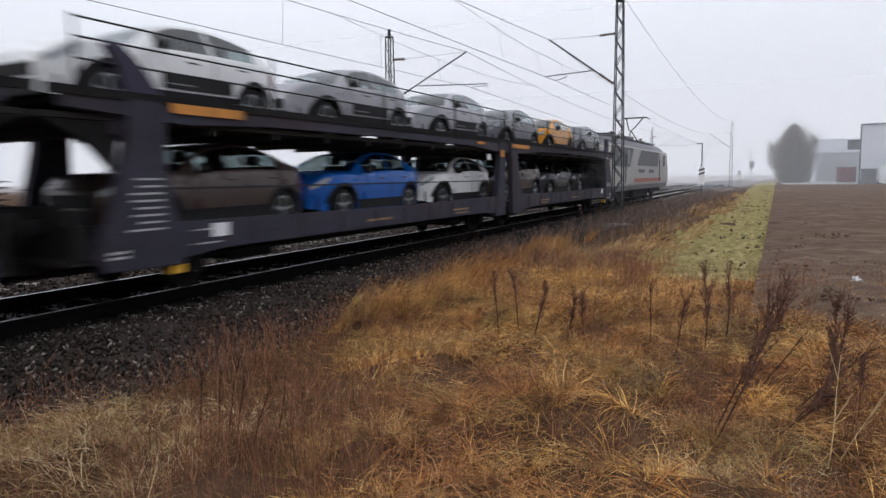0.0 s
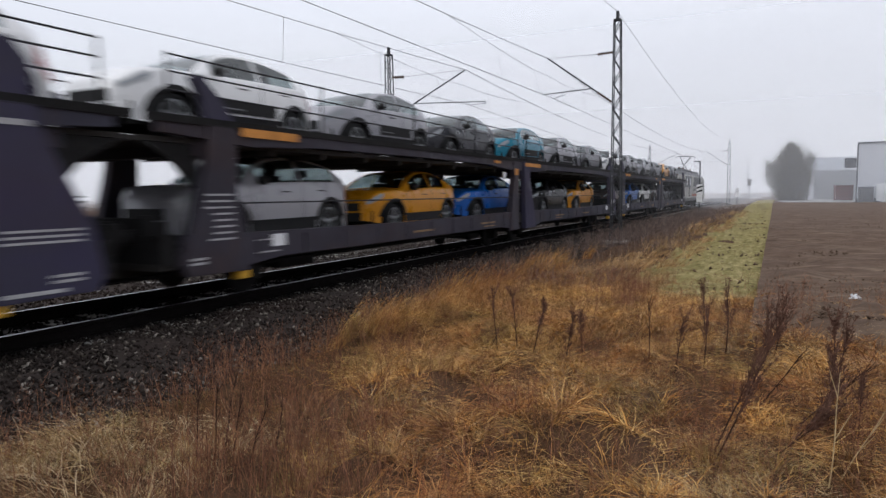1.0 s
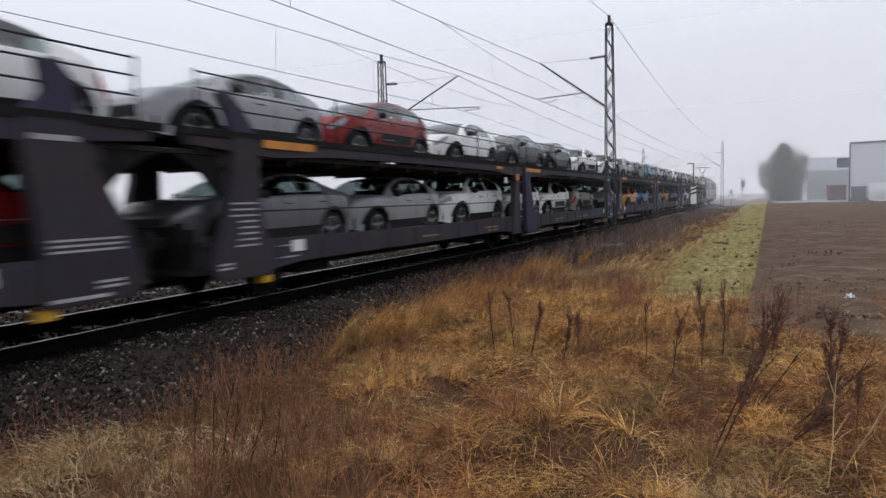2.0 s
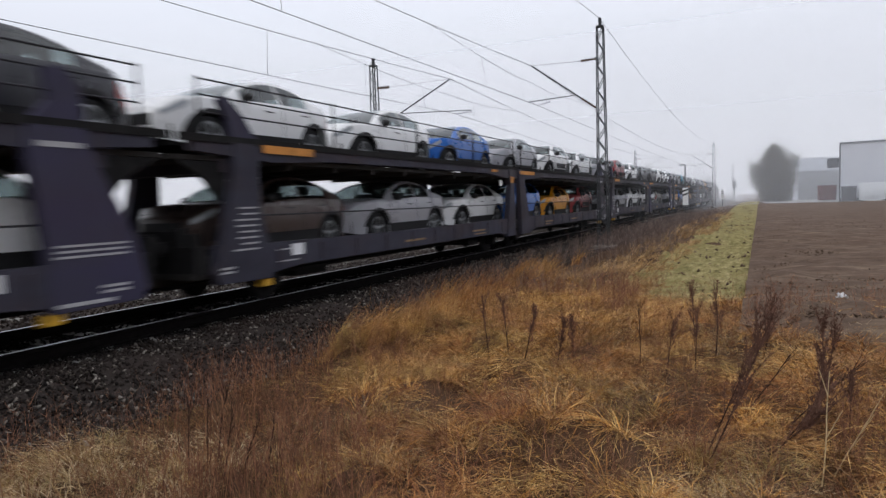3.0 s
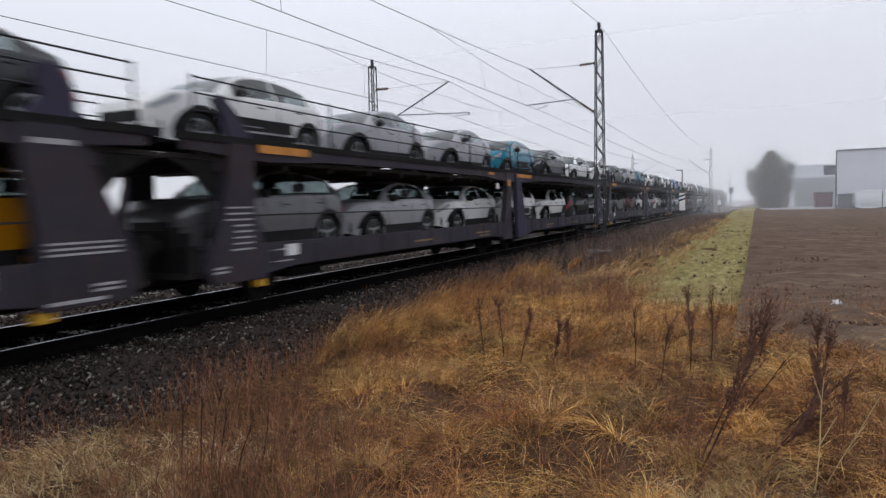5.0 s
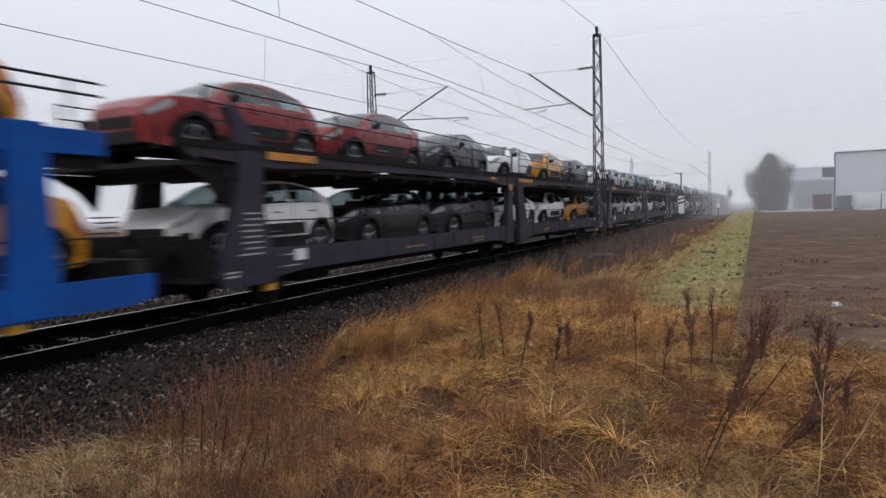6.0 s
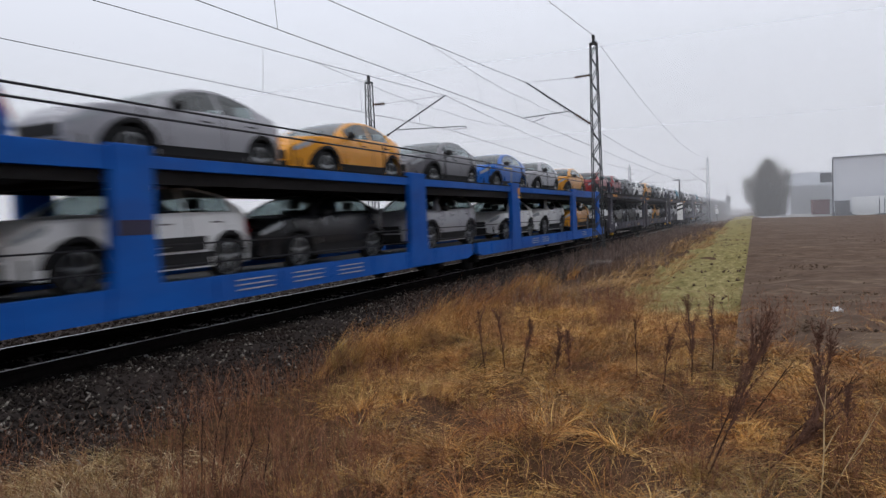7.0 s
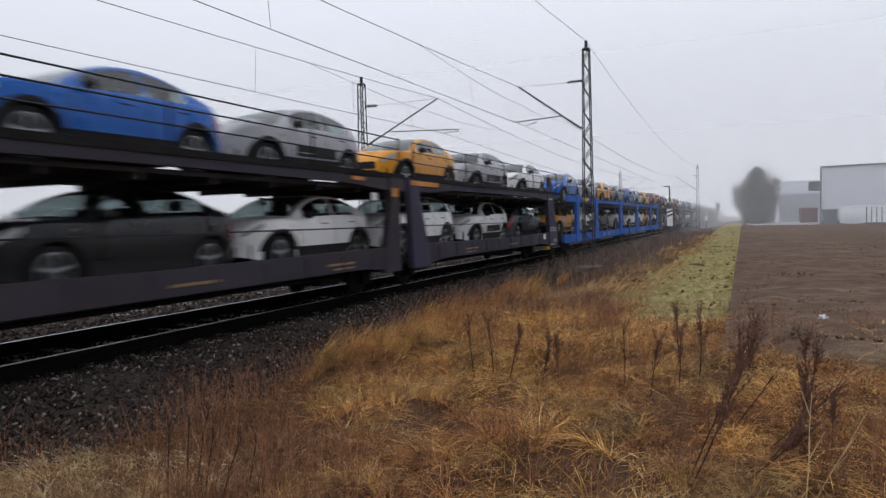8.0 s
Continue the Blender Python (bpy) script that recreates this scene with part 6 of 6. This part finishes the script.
    stand("mown_grass", "short yellow-green mown grass blades", 5200, 13, 9.5, 60, 1.6, lambda x, y: (x > -2.3 - 0.4 * lumps(x, y, 0.6)) & (x < -0.25 + 0.2 * (lumps(x, y, 0.4) - 0.5)), (0.04, 0.12), (20, 85), (-20, 60), (0.0035, 0.006), green, 0.05)


def build_weeds():
    """A haze of dead reddish stems with thin side twigs."""
    rs = np.random.RandomState(44)
    n = Nodes("weed_stem")
    g = n.t.nodes.new("ShaderNodeNewGeometry").outputs["Random Per Island"]
    mat = n.done(n.ramp(g, (0.0, (0.095, 0.034, 0.018)), (0.6, (0.21, 0.088, 0.045)), (1.0, (0.40, 0.20, 0.10))), 0.85)

    n = Nodes("weed_faded")
    g = n.t.nodes.new("ShaderNodeNewGeometry").outputs["Random Per Island"]
    mauve = n.done(n.ramp(g, (0.0, (0.055, 0.034, 0.029)), (0.6, (0.135, 0.088, 0.072)), (1.0, (0.32, 0.25, 0.205))), 0.85)

    def stems(name, label, count, y0, y1, power, keep, height, twigs, w, mat):
        x, y = tufts(rs, count, y0, y1, power)
        ok = keep(x, y)
        x, y = x[ok], y[ok]
        z = np.where(x < -5.6, bed_height(x), ground_height(x, y))
        m = len(x)
        L = rs.uniform(*height, m)
        az = rs.rand(m) * 6.283
        st, en = np.radians(rs.uniform(72, 92, m)), np.radians(rs.uniform(55, 90, m))
        far = np.clip(y / 8.0, 0.8, 4)
        a = blade_mesh("t1", rs, x, y, z - 0.01, L, az, st, en, w * far, mat, 3, 0.1)
        i = np.repeat(np.arange(m), twigs)
        t = rs.uniform(0.3, 1.0, len(i))
        lean = np.cos((st + en) / 2)[i] * L[i] * t
        tx, ty, tz = x[i] + np.cos(az[i]) * lean, y[i] + np.sin(az[i]) * lean, z[i] + np.sin((st + en) / 2)[i] * L[i] * t
        b = blade_mesh("t2", rs, tx, ty, tz, L[i] * rs.uniform(0.06, 0.26, len(i)), rs.rand(len(i)) * 6.283, np.radians(rs.uniform(20, 60, len(i))),
                       np.radians(rs.uniform(30, 80, len(i))), w * 0.75 * far[i], mat, 2, 0.2)
        bm = bmesh.new()
        bm.from_mesh(a)
        bm.from_mesh(b)
        me = bpy.data.meshes.new(name)
        bm.to_mesh(me)
        bm.free()
        bpy.data.meshes.remove(a)
        bpy.data.meshes.remove(b)
        me.materials.append(mat)
        tagged(put(name, me), label, "weeds", kind="stuff")

    on = lambda x, y: (x > grass_edge(y) - 0.2) & (x < 0.5 + 0.3 * y) & ((x < -2.2) | (y < 10.5)) & (x > -0.62 * y - 3.0)
    red = lambda x, y: on(x, y) & ((lumps(x + 9, y, 0.9) > 0.50) | ((y < 5.2) & (lumps(x + 5, y, 0.6) > 0.28)))
    stems("dead_stems", "reddish-brown dead weed stems among the grass", 11000, 1.9, 12, 1.15, red, (0.20, 0.52), 9, 0.0035, mat)
    stems("dead_stems", "thicket of brown stems between ballast and grass", 14000, 2.4, 8.5, 1.0, lambda x, y: (x > grass_edge(y)) & (x < 0.5 + np.interp(y, [2.0, 3.2, 3.8, 4.5, 5.3, 7.2, 9.4], [-1.8, -2.4, -2.95, -3.3, -3.55, -4.45, -5.1])) & ((x > -3.45) | (y > 3.7)) & (lumps(x + 2, y, 0.5) > 0.42), (0.18, 0.50), 4, 0.0056, mat)
    stems("dead_stems", "dense stand of upright brown stems", 6000, 2.7, 4.3, 1.0, lambda x, y: (x > -3.7) & (x < -2.2) & (lumps(x + 1, y, 0.35) > 0.50), (0.28, 0.60), 3, 0.0058, mat)
    stems("dead_stems", "dark tangle of dead stems at the field's corner", 8000, 3.3, 5.8, 1.0, lambda x, y: (x > -0.5) & (x < 1.6) & (lumps(x + 6, y, 0.55) > 0.42), (0.12, 0.40), 8, 0.0042, mat)
    stems("dead_stems", "fuzzy red-brown dead plumes between the golden grass", 9000, 5.5, 13, 1.0, lambda x, y: (x > grass_edge(y) + 0.3) & (x < -1.6) & (lumps(x + 3, y, 0.75) > 0.58), (0.30, 0.62), 12, 0.0035, mat)
    stems("dead_stems", "faded mauve-brown dead weeds along the line", 15000, 9, 65, 1.4, lambda x, y: (x > grass_edge(y) - 0.5) & (x < -2.3) & (lumps(x + 9, y, 1.5) > np.clip(0.2 + 0.22 * (x + 4.6), 0.1, 0.6)), (0.30, 0.75), 10, 0.0035, mauve)
    stems("dead_stems", "sparse dead stems on the ballast slope", 5200, 2.5, 40, 1.4, lambda x, y: (x > -6.4) & (x < -4.7) & (lumps(x + 4, y, 1.1) > 0.45), (0.12, 0.42), 9, 0.003, mauve)


def bristle(bm, rnd, ends, along, count, length, width):
    """Withered bristles that grow out of the given corners of a stem."""
    for _ in range(count):
        v = rnd.choice(ends)
        d = (along * rnd.uniform(0.5, 1.4) + Vector([rnd.gauss(0, 0.55) for _ in range(3)])).normalized()
        f = d * rnd.uniform(*length)
        g = f.cross(Vector([rnd.gauss(0, 1) for _ in range(3)])).normalized() * rnd.uniform(*width)
        bm.faces.new((v, bm.verts.new(v.co + f * 0.55 + g), bm.verts.new(v.co + f), bm.verts.new(v.co + f * 0.55 - g)))


def build_stalk(x, y, h, az, lean, dark, head, rnd, bushy=1.0):
    """One tall dead stalk with branches and a bristly seed head."""
    t = thing("dead_weed", ("tall dark brown dead weed stalk with withered bristly seed heads" if head else "bare dark brown dead weed stalk in the grass") if dark else "thin pale straw-coloured dead stalk", "weed", "tall stalks in the grass",
              Matrix.Translation((x, y, float(ground_height(np.array(x), np.array(y))) - 0.02)))
    mat = M_STALK if dark else M_STRAW
    d = Vector((math.sin(lean) * math.cos(az), math.sin(lean) * math.sin(az), math.cos(lean)))
    bm = bmesh.new()
    p, pts = Vector((0, 0, 0)), [Vector((0, 0, 0))]
    for k in range(6):
        d = (d + Vector((rnd.uniform(-1, 1), rnd.uniform(-1, 1), 0)) * 0.06).normalized()
        q = p + d * h / 6
        p = q
        pts.append(q)
    poly_tube(bm, pts, [(0.0065 if dark else 0.0045) * (1 - k / 9) for k in range(7)])
    part("stem", bm, mat, t)
    for k in range(int((12 if dark else 4) * bushy)):
        i = rnd.choice((2, 3, 4, 5, 5)) if dark else rnd.choice((2, 3, 4))
        a = pts[i] + (pts[i + 1] - pts[i]) * rnd.random()
        e = (d * 1.1 + Vector((rnd.uniform(-1, 1), rnd.uniform(-1, 1), rnd.uniform(-0.1, 0.5))) * 0.5).normalized()
        L = h * rnd.uniform(0.12, 0.32)
        bm = poly_tube(bmesh.new(), [a + e * L * j / 5 for j in range(6)], [0.003 - 0.0003 * j for j in range(6)], 4)
        if head:
            bm.verts.ensure_lookup_table()
            bristle(bm, rnd, list(bm.verts)[8:], e, 46, (0.012, 0.05), (0.0010, 0.0028))
        part("branch", bm, M_PLUME if head else mat, t)
    if head:
        bm = poly_tube(bmesh.new(), [pts[4] + (pts[6] - pts[4]) * j / 7 for j in range(8)], 0.004, 4)
        bm.verts.ensure_lookup_table()
        bristle(bm, rnd, list(bm.verts), d, 150, (0.015, 0.06), (0.0011, 0.003))
        part("seed_head", bm, M_PLUME, t, "reddish-brown withered plume")


M_STALK = plain("stalk_brown", (0.05, 0.026, 0.018), 0.85, 0, 0.4, 15)
M_PLUME = plain("plume_brown", (0.14, 0.075, 0.054), 0.9, 0, 0.5, 12)
M_STRAW = plain("stalk_straw", (0.48, 0.36, 0.20), 0.8, 0, 0.25, 15)


def build_stalks():
    rnd = random.Random(9)
    # place, height, heading and lean in radians, dark, seed head, fullness
    rows = ((-0.60, 7.2, 0.60, 1.5, 0.06, 1, 1, 1), (-0.40, 7.0, 0.64, 0.5, 0.16, 1, 1, 1), (-0.31, 4.35, 0.93, 0.28, 0.42, 1, 1, 2.4), (-0.33, 4.5, 0.85, 0.3, 0.38, 1, 1, 1.2),
            (0.42, 5.6, 0.62, 0.9, 0.10, 1, 1, 1.6), (0.46, 6.1, 0.54, 0.3, 0.18, 1, 1, 1.2), (0.02, 7.2, 0.62, 0.3, 0.24, 1, 1, 1.2), (-2.6, 6.6, 0.68, 2.6, 0.06, 1, 1, 0.6), (-2.42, 6.7, 0.70, 0.6, 0.05, 1, 1, 0.6),
            (-2.12, 6.3, 0.52, 0.8, 0.14, 1, 1, 1.3), (-1.85, 6.5, 0.50, 0.3, 0.10, 1, 1, 1.3), (-1.72, 6.7, 0.46, 2.0, 0.14, 1, 1, 1.1), (-0.78, 6.3, 0.55, 0.4, 0.10, 1, 1, 0.8), (-0.55, 6.6, 0.52, 2.2, 0.08, 1, 1, 0.8),
            (-0.02, 4.55, 0.52, 0.3, 0.88, 1, 1, 1.3), (0.10, 4.8, 0.50, 0.45, 0.72, 1, 1, 1.3), (0.22, 5.1, 0.42, 0.2, 0.55, 1, 1, 1.3), (0.34, 5.25, 0.45, 0.6, 0.35, 1, 1, 1.4), (0.52, 5.0, 0.40, 1.6, 0.25, 1, 1, 1.3),
            (-1.05, 6.6, 0.55, 1.2, 0.12, 1, 0, 1), (0.30, 4.15, 0.66, 0.9, 0.25, 0, 0, 1), (0.36, 4.25, 0.60, 0.4, 0.45, 0, 0, 1),
            (-3.35, 3.15, 0.5, 2.0, 0.10, 1, 0, 0.6), (-3.25, 3.2, 0.52, 0.9, 0.12, 1, 0, 0.6), (-3.15, 3.25, 0.48, 0.3, 0.16, 1, 0, 0.6), (-3.30, 3.35, 0.55, 1.4, 0.10, 1, 0, 0.6),
            (-3.05, 3.3, 0.5, 0.2, 0.25, 1, 0, 0.6), (-2.95, 3.4, 0.45, 1.2, 0.2, 1, 0, 0.6), (-0.1, 5.6, 0.55, 0.2, 0.6, 1, 0, 0.7), (0.15, 5.2, 0.6, 0.1, 0.7, 1, 0, 0.7), (0.28, 5.5, 0.5, 0.4, 0.8, 1, 0, 0.7))
    for x, y, h, az, lean, dark, head, bushy in rows:
        build_stalk(x, y, h, az, lean, dark, head, rnd, bushy)


build_grass()
build_weeds()
build_stalks()


motions()
